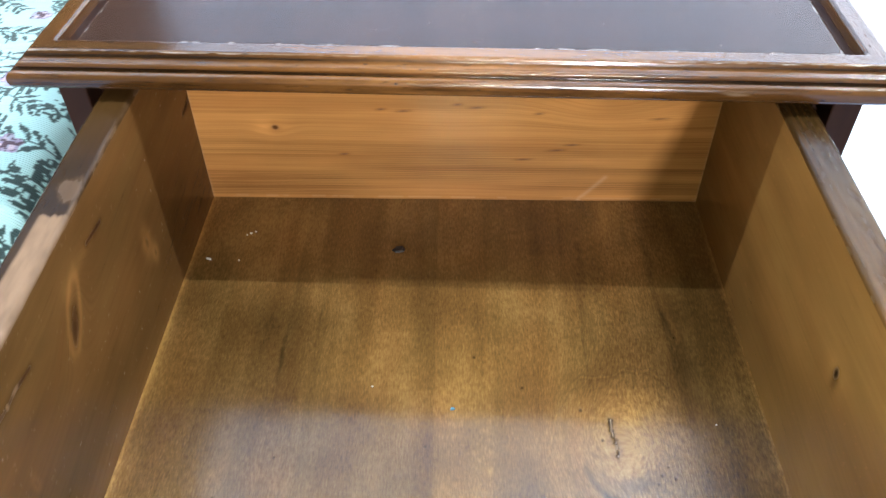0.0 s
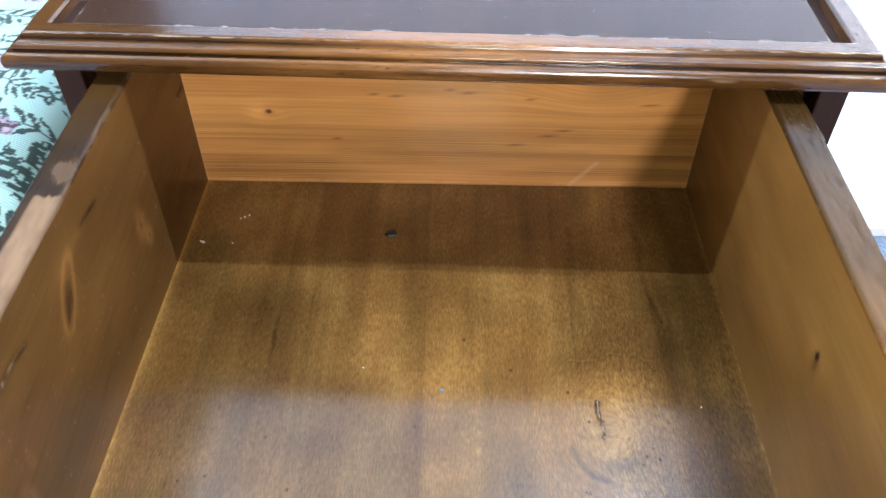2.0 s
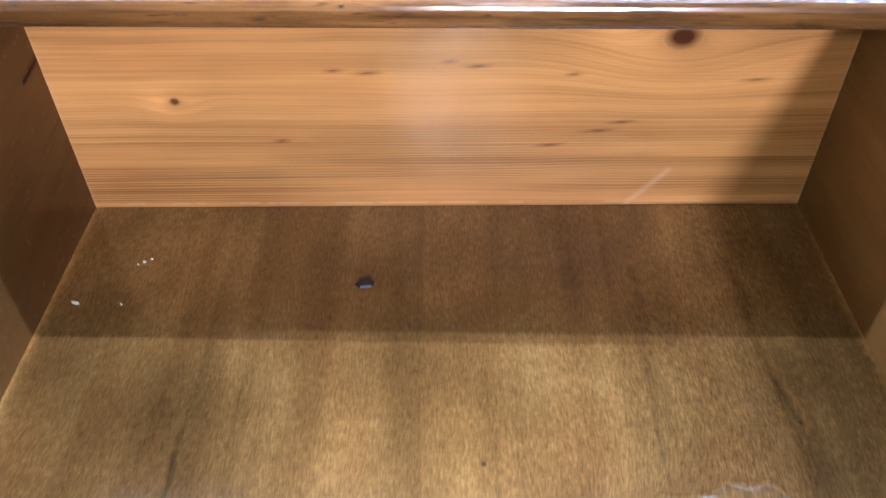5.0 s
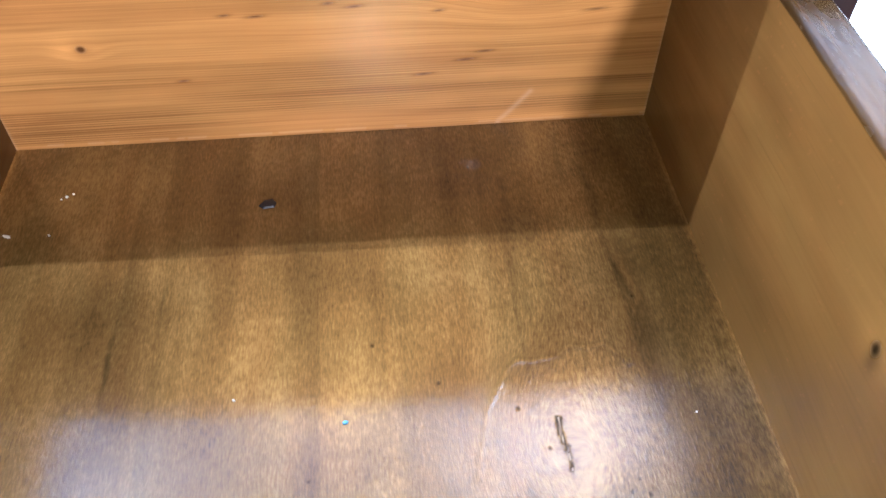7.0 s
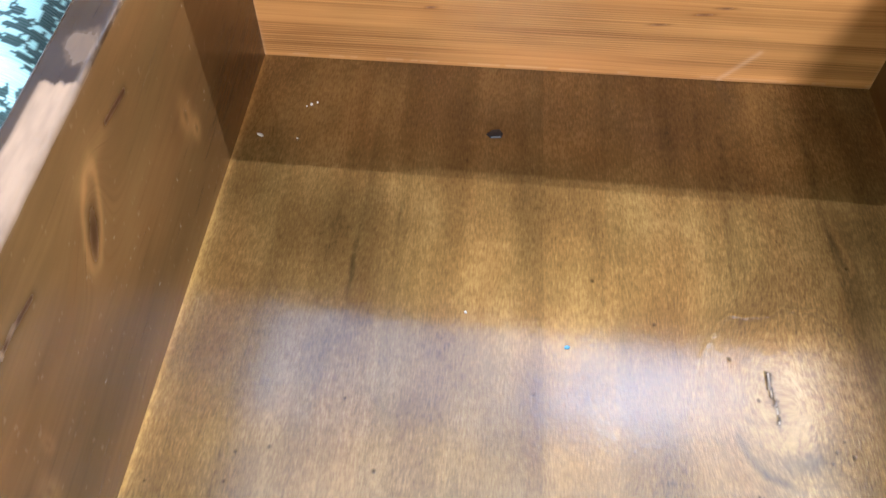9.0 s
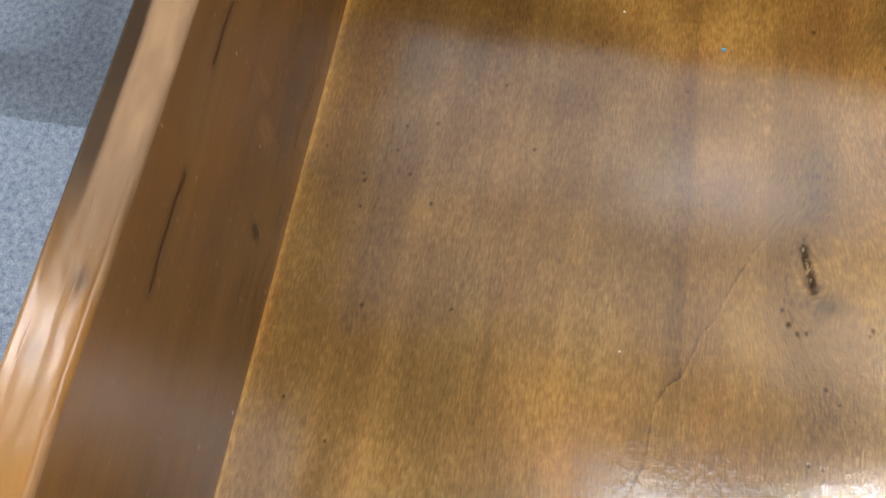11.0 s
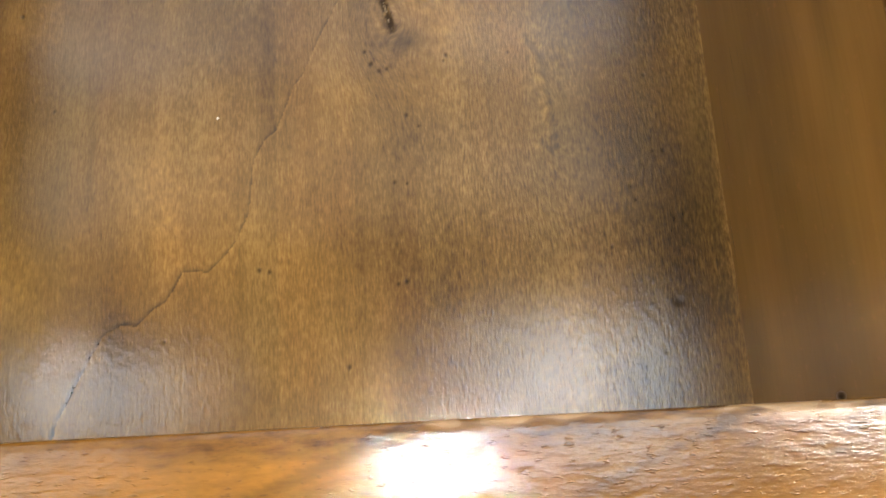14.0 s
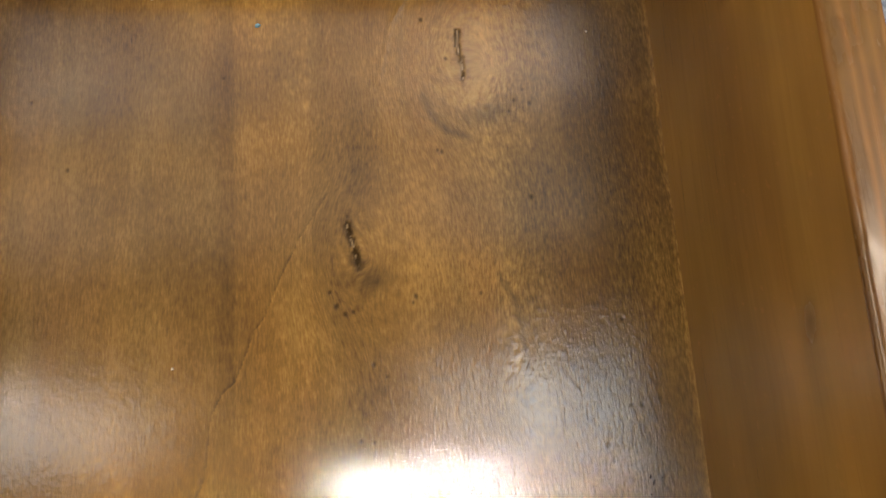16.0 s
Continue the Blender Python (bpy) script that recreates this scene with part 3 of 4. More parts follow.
def bottom_board():
    xs, ys = np.linspace(-IN - 0.0015, IN + 0.0015, 564), np.linspace(NEAR - 0.0015, REAR + 0.0015, 752)
    u, v = np.meshgrid(xs, ys)
    wave = 0.010 * (fbm(u * 14, v * 5, 3, 3) - 0.5)
    g = u + wave
    for cx, cy, rx, ry, k in ((0.118, 0.395, 0.036, 0.050, 0.65), (0.055, 0.292, 0.026, 0.036, 0.6), (0.128, 0.24, 0.014, 0.045, 0.4)):
        w = k * blob(u, v, cx, cy, rx, ry)
        ring = np.hypot((u - cx) * 1.1, (v - cy) * 0.62 + 0.35 * (u - cx) ** 2 / rx)
        g = g * (1 - w) + w * (cx + 0.8 * ring + 0.006 * fbm(u * 60, v * 40, 8, 2))
    # veneer leaves, each of its own tone, with fine seams
    lean = u + 0.012 * (v - 0.4)
    tone = np.full(u.shape, 0.86)
    for edge, step in ((-0.168, 0.05), (-0.118, -0.07), (-0.0105, 0.24), (0.0285, -0.17), (0.097, -0.03), (0.158, -0.16)):
        tone += step * np.clip((lean - edge) / 0.0016, -1, 1) * 0.5
        tone -= 0.10 * np.exp(-(((lean - edge) / 0.0007) ** 2))
    tone += 0.75 * (fbm(u * 15, v * 11, 11, 4) - 0.5) + 0.14 * (fbm(u * 150, v * 12, 12, 2) - 0.5)
    tone += 0.24 * blob(u, v, -0.045, 0.200, 0.050, 0.045) + 0.16 * blob(u, v, -0.12, 0.17, 0.03, 0.03) + 0.15 * blob(u, v, -0.02, 0.42, 0.09, 0.06)
    # darker wood towards the right, with side-board shade also put into the tone
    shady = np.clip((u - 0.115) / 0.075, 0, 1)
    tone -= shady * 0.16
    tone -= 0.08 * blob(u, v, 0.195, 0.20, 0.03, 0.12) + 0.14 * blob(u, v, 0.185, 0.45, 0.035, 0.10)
    for cx, cy, rx, ry, k in ((-0.120, 0.463, 0.0016, 0.024, 0.45), (-0.119, 0.54, 0.003, 0.05, 0.18), (-0.0965, 0.503, 0.0009, 0.014, 0.4), (0.155, 0.56, 0.002, 0.03, 0.3),
                              (0.097, 0.50, 0.0018, 0.05, 0.3), (0.142, 0.60, 0.0022, 0.02, 0.35), (-0.100, 0.22, 0.002, 0.04, 0.2), (0.05, 0.36, 0.002, 0.04, 0.15)):
        tone -= k * blob(u + 0.003 * (fbm(v * 40, u * 5, 17, 2) - 0.5), v, cx, cy, rx, ry)
    # knots: pale swirls with a split in the middle
    halo = blob(u, v, 0.124, 0.402, 0.030, 0.040)
    swirl = 0.5 + 0.5 * np.sin(2 * math.pi * (g - 0.118) / 0.0085 + 5 * fbm(u * 30, v * 30, 21, 2))
    tone += halo * (0.72 + 0.14 * swirl) + 0.25 * blob(u, v, 0.118, 0.425, 0.018, 0.016)
    tone += blob(u, v, 0.057, 0.291, 0.022, 0.026) * (0.26 + 0.08 * swirl)
    tone -= 0.70 * blob(u, v, 0.120, 0.3655, 0.0135, 0.0060, 15) + 0.70 * blob(u, v, 0.059, 0.280, 0.0095, 0.0070, 20) + 0.25 * blob(u, v, 0.045, 0.281, 0.008, 0.004)
    arc, _ = away(u, v, [(0.087, 0.376), (0.091, 0.366), (0.098, 0.357), (0.108, 0.353)])
    tone -= 0.50 * np.exp(-((arc / 0.0022) ** 2))
    split, _ = away(u, v, [(0.1070, 0.413), (0.1066, 0.404), (0.1082, 0.396), (0.1085, 0.385)])
    split2, _ = away(u, v, [(0.0455, 0.311), (0.0470, 0.304), (0.0492, 0.297), (0.0512, 0.288)])
    rough_edge = 0.0006 * (fbm(u * 700, v * 400, 23, 2) - 0.5)
    crack = np.clip(1.5 - (split + 4 * rough_edge) / (0.0006 + 0.0011 * fbm(v * 150, u * 0, 25, 2)), 0, 1)
    crack2 = np.clip(1.5 - (split2 + 5 * rough_edge) / (0.0016 + 0.0016 * fbm(v * 160, u * 0, 24, 2)), 0, 1)
    mark = np.maximum(0.85 * crack, 0.85 * crack2 * np.clip(fbm(u * 500, v * 260, 26, 3) * 5 - 1.5, 0, 1))
    tone -= 0.35 * np.exp(-((split / 0.004) ** 2)) + 0.3 * np.exp(-((split2 / 0.004) ** 2))
    mark = np.maximum(mark, 0.80 * pricks(u, v, HOLES, 0.0008))
    mark = np.maximum(mark, 0.80 * pricks(u, v, KNOT_HOLES, 0.0009))
    mark = np.maximum(mark, 0.8 * blob(u, v, 0.182, 0.138, 0.004, 0.003))
    bare = np.clip(1.3 - split / 0.00045, 0, 1) * (fbm(u * 900, v * 300, 29, 2) > 0.42) * 0.8
    bare = np.maximum(bare, 0.45 * np.clip(1.3 - split2 / 0.0005, 0, 1) * (fbm(u * 900, v * 500, 30, 2) > 0.5))
    # the torn layer of veneer: a small step with a dark edge that fades
    shake = 0.0030 * (fbm(u * 330, v * 330, 33, 2) - 0.5)
    d, s = away(u, v, TORN)
    d = np.abs(d + shake * 0.6)
    fade = np.clip((0.182 - v) / 0.035, 0.0, 1)
    lift = 0.00005 * np.clip((0.30 - v) / 0.13, 0.25, 1) * np.exp(-d / 0.010) * (s < 0) * np.clip((0.20 - v) / 0.04, 0, 1)
    # shading of the step, dark one side and pale the other, put into tone
    tone -= 0.30 * fade * np.exp(-((d / 0.0022) ** 2)) * (s > 0) + 0.10 * np.exp(-((d / 0.0016) ** 2))
    tone += 0.34 * np.exp(-((d / 0.0014) ** 2)) * (s < 0) - 0.42 * np.exp(-((d / 0.0011) ** 2)) * (s > 0) * np.clip(fbm(u * 160, v * 160, 37, 2) * 3 - 0.8, 0, 1)
    mark = np.maximum(mark, 0.20 * fade * np.exp(-((d / 0.0006) ** 2)))
    for line, k in ((RIDGE, 1.0), (RIDGE_HIGH, 0.5)):
        e, q = away(u, v, line)
        e = np.abs(e + shake * 0.7)
        lift = lift + 0.00014 * k * np.exp(-((e / 0.0015) ** 2))
        tone += 0.16 * k * np.exp(-((e / 0.0007) ** 2)) - 0.16 * k * np.exp(-(((e - 0.0015) / 0.001) ** 2))
    e, _ = away(u, v, SCRATCH)
    tone -= 0.42 * np.exp(-(((e + shake) / 0.0013) ** 2)) * np.clip(0.4 + 1.2 * fbm(u * 90, v * 60, 53, 2), 0, 1)
    tone += 0.20 * np.exp(-(((e - 0.0035 + shake) / 0.0016) ** 2)) * (u < 0.128)
    # a small knot and two wavy dark lines in the back corner
    tone -= 0.40 * blob(u, v, 0.1025, 0.578, 0.0020, 0.0075, 8)
    tone += 0.20 * blob(u, v, 0.1005, 0.589, 0.0025, 0.0022) + 0.16 * blob(u, v, 0.1060, 0.569, 0.0025, 0.0020)
    for line, width in (([(0.152, 0.598), (0.156, 0.580), (0.159, 0.562), (0.154, 0.541), (0.155, 0.520), (0.158, 0.500), (0.161, 0.485)], 0.0018),
                        ([(0.102, 0.566), (0.100, 0.545), (0.100, 0.520), (0.103, 0.480)], 0.0026)):
        e, q = away(u, v, line)
        soft = 0.35 + 1.1 * fbm(v * 70, u * 40, 55, 2)
        tone -= 0.20 * soft * np.exp(-(((e + shake) / width) ** 2)) - 0.12 * np.exp(-(((e - 2.6 * width) / width) ** 2)) * (q > 0)
    # pale edge along the sides, stronger on the left
    rim = IN - np.abs(u)
    tone += np.where(u < 0, 0.8, 0.45) * np.exp(-((rim / 0.0022) ** 2)) * (0.5 + fbm(v * 60, u, 44, 2))
    tone += np.where(u < 0, 0.32, 0.10) * np.exp(-((rim / 0.0065) ** 2))
    coarse = np.clip((u - 0.02) / 0.16, 0, 1) * np.clip(1.6 * fbm(u * 30, v * 14, 48, 3) - 0.15 + 0.55 * np.clip((0.24 - v) / 0.08, 0, 1), 0, 1) * np.clip(1.35 - v / 0.6, 0.3, 1)
    z = BED + lift - 0.0005 * mark + 0.00025 * (fbm(u * 24, v * 24, 46, 2) - 0.5) + 0.0005 * np.clip(mark, 0, 0.4)
    grain = np.stack([g, v, 0 * v], -1)
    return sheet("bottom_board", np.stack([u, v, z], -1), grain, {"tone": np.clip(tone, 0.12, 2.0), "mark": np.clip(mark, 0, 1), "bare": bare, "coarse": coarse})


def top_height(y):
    return 0.5255 + 0.0105 * np.clip((y - 0.10) / 0.40, 0, 1)


def side_board(side):
    """A drawer side: its rounded section led from front to back."""
    ys = np.linspace(NEAR, REAR + 0.016, 580)
    r = 0.0022
    inner = [(IN, z, 0) for z in np.linspace(0.0, 1.0, 150)]
    arc1 = [(IN + r - r * math.cos(a), 0, r * math.sin(a) - r) for a in np.linspace(0.15, 1.5, 5)]
    flat = [(x, 0, 0.0) for x in np.linspace(IN + r + 0.0003, OUT - r - 0.0003, 22)]
    arc2 = [(OUT - r + r * math.sin(a), 0, r * math.cos(a) - r) for a in np.linspace(0.1, 1.5, 5)]
    outer = [(OUT, z, 0) for z in np.linspace(1.0, 0.0, 12)]
    low = 0.3632
    tops = top_height(ys)[:, None]
    xs, zs = [], []
    for x, z, dz in inner:
        xs.append(x), zs.append(low + z * (tops - r - low))
    for x, z, dz in arc1 + flat + arc2:
        xs.append(x), zs.append(tops + dz)
    for x, z, dz in outer:
        xs.append(x), zs.append(low + z * (tops - r - low))
    x = np.repeat(np.array(xs)[None], len(ys), 0)
    z = np.concatenate(zs, 1)
    y = np.repeat(ys[:, None], x.shape[1], 1)
    ontop = (z > tops - r - 0.0005)
    arris = np.exp(-(((x - IN) / 0.0016) ** 2)) * np.exp(-(((z - tops) / 0.003) ** 2))
    z = z - 0.0010 * arris * fbm(y * 90, x * 0, 81 + side, 3) - 0.0003 * ontop * (fbm(y * 70, x * 300, 83 + side, 4) - 0.5)
    s = np.r_[0, np.cumsum(np.hypot(np.diff(x[0]), np.diff(z[0])))][None] + 0 * y
    seed = 100 if side < 0 else 200
    g = s + 0.014 * (fbm(y * 7, s * 9, seed, 3) - 0.5) - 0.10 * (y - 0.3) * (side < 0) * (1 - ontop)
    tone = 0.90 + 0.75 * (fbm(y * 9, z * 22, seed + 5, 4) - 0.5)
    mark, bare = 0 * y, 0 * y
    face = 1.0 - ontop
    if side < 0:
        w = 0.28 * blob(y, z, 0.397, 0.485, 0.030, 0.016, 40) * face
        c, q = math.cos(radians(52)), math.sin(radians(52))
        ring = np.hypot(((y - 0.397) * c + (z - 0.485) * q) * 0.45, (-(y - 0.397) * q + (z - 0.485) * c) * 1.3)
        g = g * (1 - w) + w * ring
        eye = np.sqrt((((y - 0.399) * c + (z - 0.487) * q) / 0.0215) ** 2 + ((-(y - 0.399) * q + (z - 0.487) * c) / 0.0072) ** 2)
        eye = eye + 0.25 * (fbm(y * 120, z * 160, 99, 2) - 0.5)
        tone += face * (0.55 * np.exp(-(((eye - 1.0) / 0.26) ** 2)) + 0.22 * np.exp(-((eye / 1.6) ** 2)))
        tone -= face * 0.60 * blob(y, z, 0.396, 0.482, 0.0170, 0.0052, 52)
        tail, _ = away(y, z, [(0.414, 0.503), (0.425, 0.506), (0.440, 0.507)])
        tone += face * 0.18 * np.exp(-((tail / 0.004) ** 2))
        tone += face * 0.3 * blob(y, z, 0.404, 0.500, 0.006, 0.009, 20)
        mark += face * 0.45 * blob(y, z, 0.395, 0.481, 0.012, 0.0034, 54)
        for cy, cz, ry, rz, k in ((0.503, 0.447, 0.007, 0.011, 1.1), (0.510, 0.431, 0.005, 0.007, 1.1), (0.300, 0.437, 0.005, 0.009, 0.5), (0.314, 0.452, 0.003, 0.006, 0.3), (0.260, 0.416, 0.004, 0.008, -0.35)):
            tone += face * k * blob(y, z, cy, cz, ry, rz) - face * abs(k) * 0.9 * blob(y, z, cy, cz, ry * 0.4, rz * 0.45)
        for line, width, k in (([(0.436, 0.5075), (0.458, 0.5055)], 0.0010, 0.9), ([(0.350, 0.502), (0.334, 0.504), (0.324, 0.5035), (0.308, 0.505), (0.290, 0.5035)], 0.0009, 0.8),
                               ([(0.247, 0.498), (0.236, 0.4988), (0.222, 0.4985), (0.203, 0.496)], 0.0010, 0.85),
                               ([(0.621, 0.4735), (0.630, 0.4745), (0.6385, 0.4755)], 0.0014, 0.9)):
            d, _ = away(y, z, line)
            mark = np.maximum(mark, face * k * np.exp(-(((d + 0.0003 * (fbm(y * 500, z * 500, 91, 2) - 0.5)) / width) ** 2)))
            tone -= face * 0.25 * np.exp(-((d / 0.003) ** 2))
        bare = np.maximum(bare, face * np.maximum(disc(y, z, 0.334, 0.5042, 0.0035, 0.0007), disc(y, z, 0.3245, 0.5036, 0.0013, 0.0011)) * 0.9)
        # the top: varnish worn off along the inner half, with a torn border
        rubbed = np.clip((0.2256 + 0.0045 * (fbm(y * 22, y * 3, 93, 5) - 0.5) - x) / 0.0022, 0, 1)
        rubbed = rubbed * np.clip((0.431 - y + 0.006 * (fbm(x * 400, y * 60, 95, 2) - 0.5)) / 0.002, 0, 1)
        patch = np.clip((1.15 - np.hypot((x - 0.2165) / 0.0062, (y - 0.452) / 0.0125) + 1.3 * (fbm(x * 260, y * 110, 96, 3) - 0.5)) / 0.45, 0, 1)
        bare = np.maximum(bare, ontop * np.maximum(0.85 * rubbed, 0.28 * patch) * np.clip(0.62 + 0.6 * fbm(y * 70, x * 260, 94, 3), 0, 1) * np.clip((y - 0.19) / 0.06, 0.0, 1))
        bare = np.maximum(bare, 0.6 * arris * np.clip(fbm(y * 55, x * 300, 92, 3) * 2.2 - 0.6, 0, 1))
        bare = np.maximum(bare, disc(y, x, 0.3125, 0.2105, 0.0026, 0.0016) * (z > tops - 0.006))
        tone -= ontop * 0.62 * (1 - np.clip((0.235 - y) / 0.05, 0, 1))
        tone += ontop * (0.5 * np.clip((0.225 - y) / 0.04, 0, 1) - 0.6 * blob(x, y, 0.216, 0.195, 0.003, 0.005) - 0.5 * blob(x, y, 0.2235, 0.172, 0.003, 0.005))
    else:
        tone += face * (0.25 * blob(y, z, 0.375, 0.474, 0.014, 0.012) - 0.55 * blob(y, z, 0.374, 0.470, 0.004, 0.007))
        mark = np.maximum(mark, face * 0.95 * disc(y, z, 0.3755, 0.4745, 0.0022, 0.0034))
        mark = np.maximum(mark, face * 0.9 * disc(y, z, 0.0868, 0.457, 0.0016, 0.0030))
        mark = np.maximum(mark, face * 0.45 * blob(y, z, 0.233, 0.492, 0.007, 0.004, 20))
        tone -= face * 0.2 * blob(y, z, 0.22, 0.49, 0.03, 0.008)
        run = x + 0.012 * (y - 0.2) + 0.0045 * (fbm(y * 11, x * 120, 97, 4) - 0.5)
        stripe = (0.5 + 0.5 * np.sin(2 * math.pi * run / 0.0047)) ** 2.2
        bare = ontop * (0.10 + 0.62 * stripe * np.clip(0.10 + 1.6 * (fbm(x * 160, y * 14, 98, 3) - 0.2), 0, 1)) * np.clip((0.40 - y) / 0.16, 0.10, 1)
        worn = np.clip(fbm(x * 320, y * 90, 89, 3) * 3 - 1.4, 0, 1) * ontop
        mark = np.maximum(mark, 0.30 * worn)
        tone -= ontop * (0.50 + 0.25 * np.clip((y - 0.30) / 0.2, 0, 1))
    dust = (fbm(y * 350, z * 350, seed + 9, 2) > 0.845) * face
    bare = np.maximum(bare, 0.18 * dust)
    grain = np.stack([g, y, 0 * y], -1)
    points = np.stack([side * x, y, z], -1)
    if side > 0:
        points, grain = points[:, ::-1], grain[:, ::-1]
        tone, mark, bare = tone[:, ::-1], mark[:, ::-1], bare[:, ::-1]
    return sheet("side_board", points, grain, {"tone": np.clip(tone, 0.15, 2), "mark": np.clip(mark, 0, 1), "bare": np.clip(bare, 0, 1)}, close=True, caps=True)


def back_board():
    xs, zs = np.linspace(-IN - 0.0015, IN + 0.0015, 420), np.linspace(0.3752, 0.512, 160)
    u, v = np.meshgrid(xs, zs)
    g = v + 0.006 * (fbm(u * 6, v * 20, 301, 3) - 0.5)
    tone = 0.98 + 0.50 * (fbm(u * 9, v * 40, 303, 4) - 0.5)
    lines = 0.5 + 0.5 * np.sin(2 * math.pi * (g + 0.0060 * fbm(u * 2, v * 60, 305, 3)) / 0.0018)
    tone -= 0.48 * lines * np.clip(fbm(u * 5, v * 130, 311, 2) * 2.4 - 0.6, 0, 1) * np.clip((0.46 - v) / 0.05, 0.35, 1)
    mark = 0 * u
    for cu, cv, ru, rv, k in ((-0.145, 0.449, 0.0042, 0.0036, 0.9), (0.121, 0.485, 0.0125, 0.0095, 0.97)):
        w = 0.9 * blob(u, v, cu, cv, ru * 3.4, rv * 2.4)
        g = g * (1 - w) + w * (cv + 0.7 * np.hypot((u - cu) * 0.5, v - cv))
        tone += 0.5 * blob(u, v, cu - ru, cv, ru * 3, rv * 2)
        mark = np.maximum(mark, k * disc(u, v, cu, cv, ru * 0.75, rv * 0.75))
        mark = np.maximum(mark, 0.45 * k * blob(u, v, cu, cv, ru * 1.6, rv * 1.4))
    mark = np.maximum(mark, 0.30 * blob(u, v, 0.119, 0.480, 0.022, 0.012, -20))
    for cu, cv, ru in ((-0.058, 0.467, 0.004), (-0.040, 0.4655, 0.006), (0.003, 0.472, 0.004), (0.018, 0.4692, 0.006), (0.068, 0.464, 0.004), (0.097, 0.434, 0.006),
                       (0.085, 0.4285, 0.007), (0.058, 0.419, 0.007), (0.164, 0.460, 0.008), (-0.091, 0.423, 0.004)):
        mark = np.maximum(mark, 0.75 * blob(u, v, cu, cv, ru, 0.0010, 4))
    # dark of the joint with the bottom, its shade put into the mark mask
    mark = np.maximum(mark, 0.75 * np.exp(-(((v - 0.3757) / 0.0009) ** 2)) * (0.35 + fbm(u * 25, v, 315, 3)) * np.clip(0.55 + 2.5 * u, 0.25, 1))
    # diagonal streak of a second lamp's light, painted through the bare mask
    d, _ = away(u, v, [(0.108, 0.377), (0.116, 0.386), (0.1285, 0.401)])
    bare = 0.22 * np.exp(-((d / 0.0020) ** 2))
    bare = np.maximum(bare, 0.14 * np.exp(-(((IN - np.abs(u)) / 0.0012) ** 2)) * (0.4 + fbm(v * 90, u, 313, 3)))
    bare = np.maximum(bare, 0.14 * np.exp(-(((v - 0.3778) / 0.0009) ** 2)) * (fbm(u * 120, v * 100, 307, 2) > 0.5))
    y = REAR + 0.0002 * (fbm(u * 20, v * 20, 309, 2) - 0.5)
    front = np.stack([u, y, v], -1)
    rear = front.copy()
    rear[:, :, 1] = REAR + 0.014
    grain = np.stack([g, u, 0 * u], -1)
    n = len(zs)
    points = np.concatenate([front, rear[::-1][: n : n - 1]], 0)
    more = lambda a: np.concatenate([a, a[::-1][: n : n - 1]], 0)  # noqa: E731
    masks = {"tone": np.clip(tone, 0.2, 2), "mark": np.clip(mark, 0, 1), "bare": np.clip(bare, 0, 1)}
    return sheet("back_board", points, more(grain), {k: more(m) for k, m in masks.items()}, smooth=False)


def front_board():
    """The drawer front: its rounded section led from end to end."""
    xs = np.linspace(-0.246, 0.246, 520)
    face_in, face_out, top, low = 0.0832, 0.0440, 0.5290, 0.3560
    section = [(0.0757 + (face_in - 0.0757) * max(z - BED, 0) / (top - 0.0031 - BED), z) for z in np.linspace(low, top - 0.0031, 40)]
    section += [(face_in - 0.0022 + 0.0022 * math.cos(a), top - 0.0030 + 0.0022 * math.sin(a)) for a in np.linspace(0.1, 1.45, 8)]
    section += [(y, top - 0.0004 - 0.9 * (y - 0.064) ** 2) for y in np.linspace(face_in - 0.0026, face_out + 0.0085, 26)]
    section += [(face_out + 0.008 - 0.008 * math.sin(a), top - 0.009 + 0.008 * math.cos(a)) for a in np.linspace(0.1, 1.5, 9)]
    section += [(face_out, z) for z in np.linspace(top - 0.012, low, 14)]
    section = np.array(section)
    s = np.r_[0, np.cumsum(np.hypot(*np.diff(section, axis=0).T))]
    u = np.repeat(xs[:, None], len(s), 1)
    y = np.repeat(section[None, :, 0], len(xs), 0)
    z = np.repeat(section[None, :, 1], len(xs), 0)
    t = np.repeat(s[None], len(xs), 0)
    z = z - 0.00005 * (z > 0.515) * (fbm(u * 260, t * 200, 401, 3) - 0.4)
    g = t + 0.006 * (fbm(u * 9, t * 20, 403, 3) - 0.5)
    tone = 0.95 + 0.7 * (fbm(u * 22, t * 60, 405, 4) - 0.5)
    strokes = np.clip((fbm(u * 120 + t * 300, t * 14, 407, 2) - 0.62) * 6, 0, 1) * (z > 0.515)
    tone -= 0.3 * strokes
    edge = np.exp(-(((t - s[44]) / 0.003) ** 2))
    bare = edge * np.clip((fbm(u * 40, t * 100, 409, 3) - 0.60) * 9, 0, 1) * 0.6
    mark = np.clip((fbm(u * 70, t * 200, 411, 2) - 0.76) * 10, 0, 1) * 0.5
    grain = np.stack([g, u, 0 * u], -1)
    return sheet("front_board", np.stack([u, y, z], -1), grain, {"tone": np.clip(tone, 0.2, 2), "mark": mark, "bare": bare}, close=True, caps=True)


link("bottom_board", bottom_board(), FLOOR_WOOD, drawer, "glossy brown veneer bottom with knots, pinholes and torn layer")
part("bottom_backing", box(-IN - 0.001, IN + 0.001, NEAR - 0.001, REAR + 0.001, 0.3685, 0.3740), SIDE_WOOD_PLAIN, drawer)
link("side_board", side_board(-1), SIDE_WOOD, drawer, "knotty brown side board with worn varnish on top")
link("side_board", side_board(1), SIDE_WOOD_RED, drawer, "plain brown side board with reddish striped top")
link("back_board", back_board(), PINE, drawer, "orange varnished pine back board with small knots")
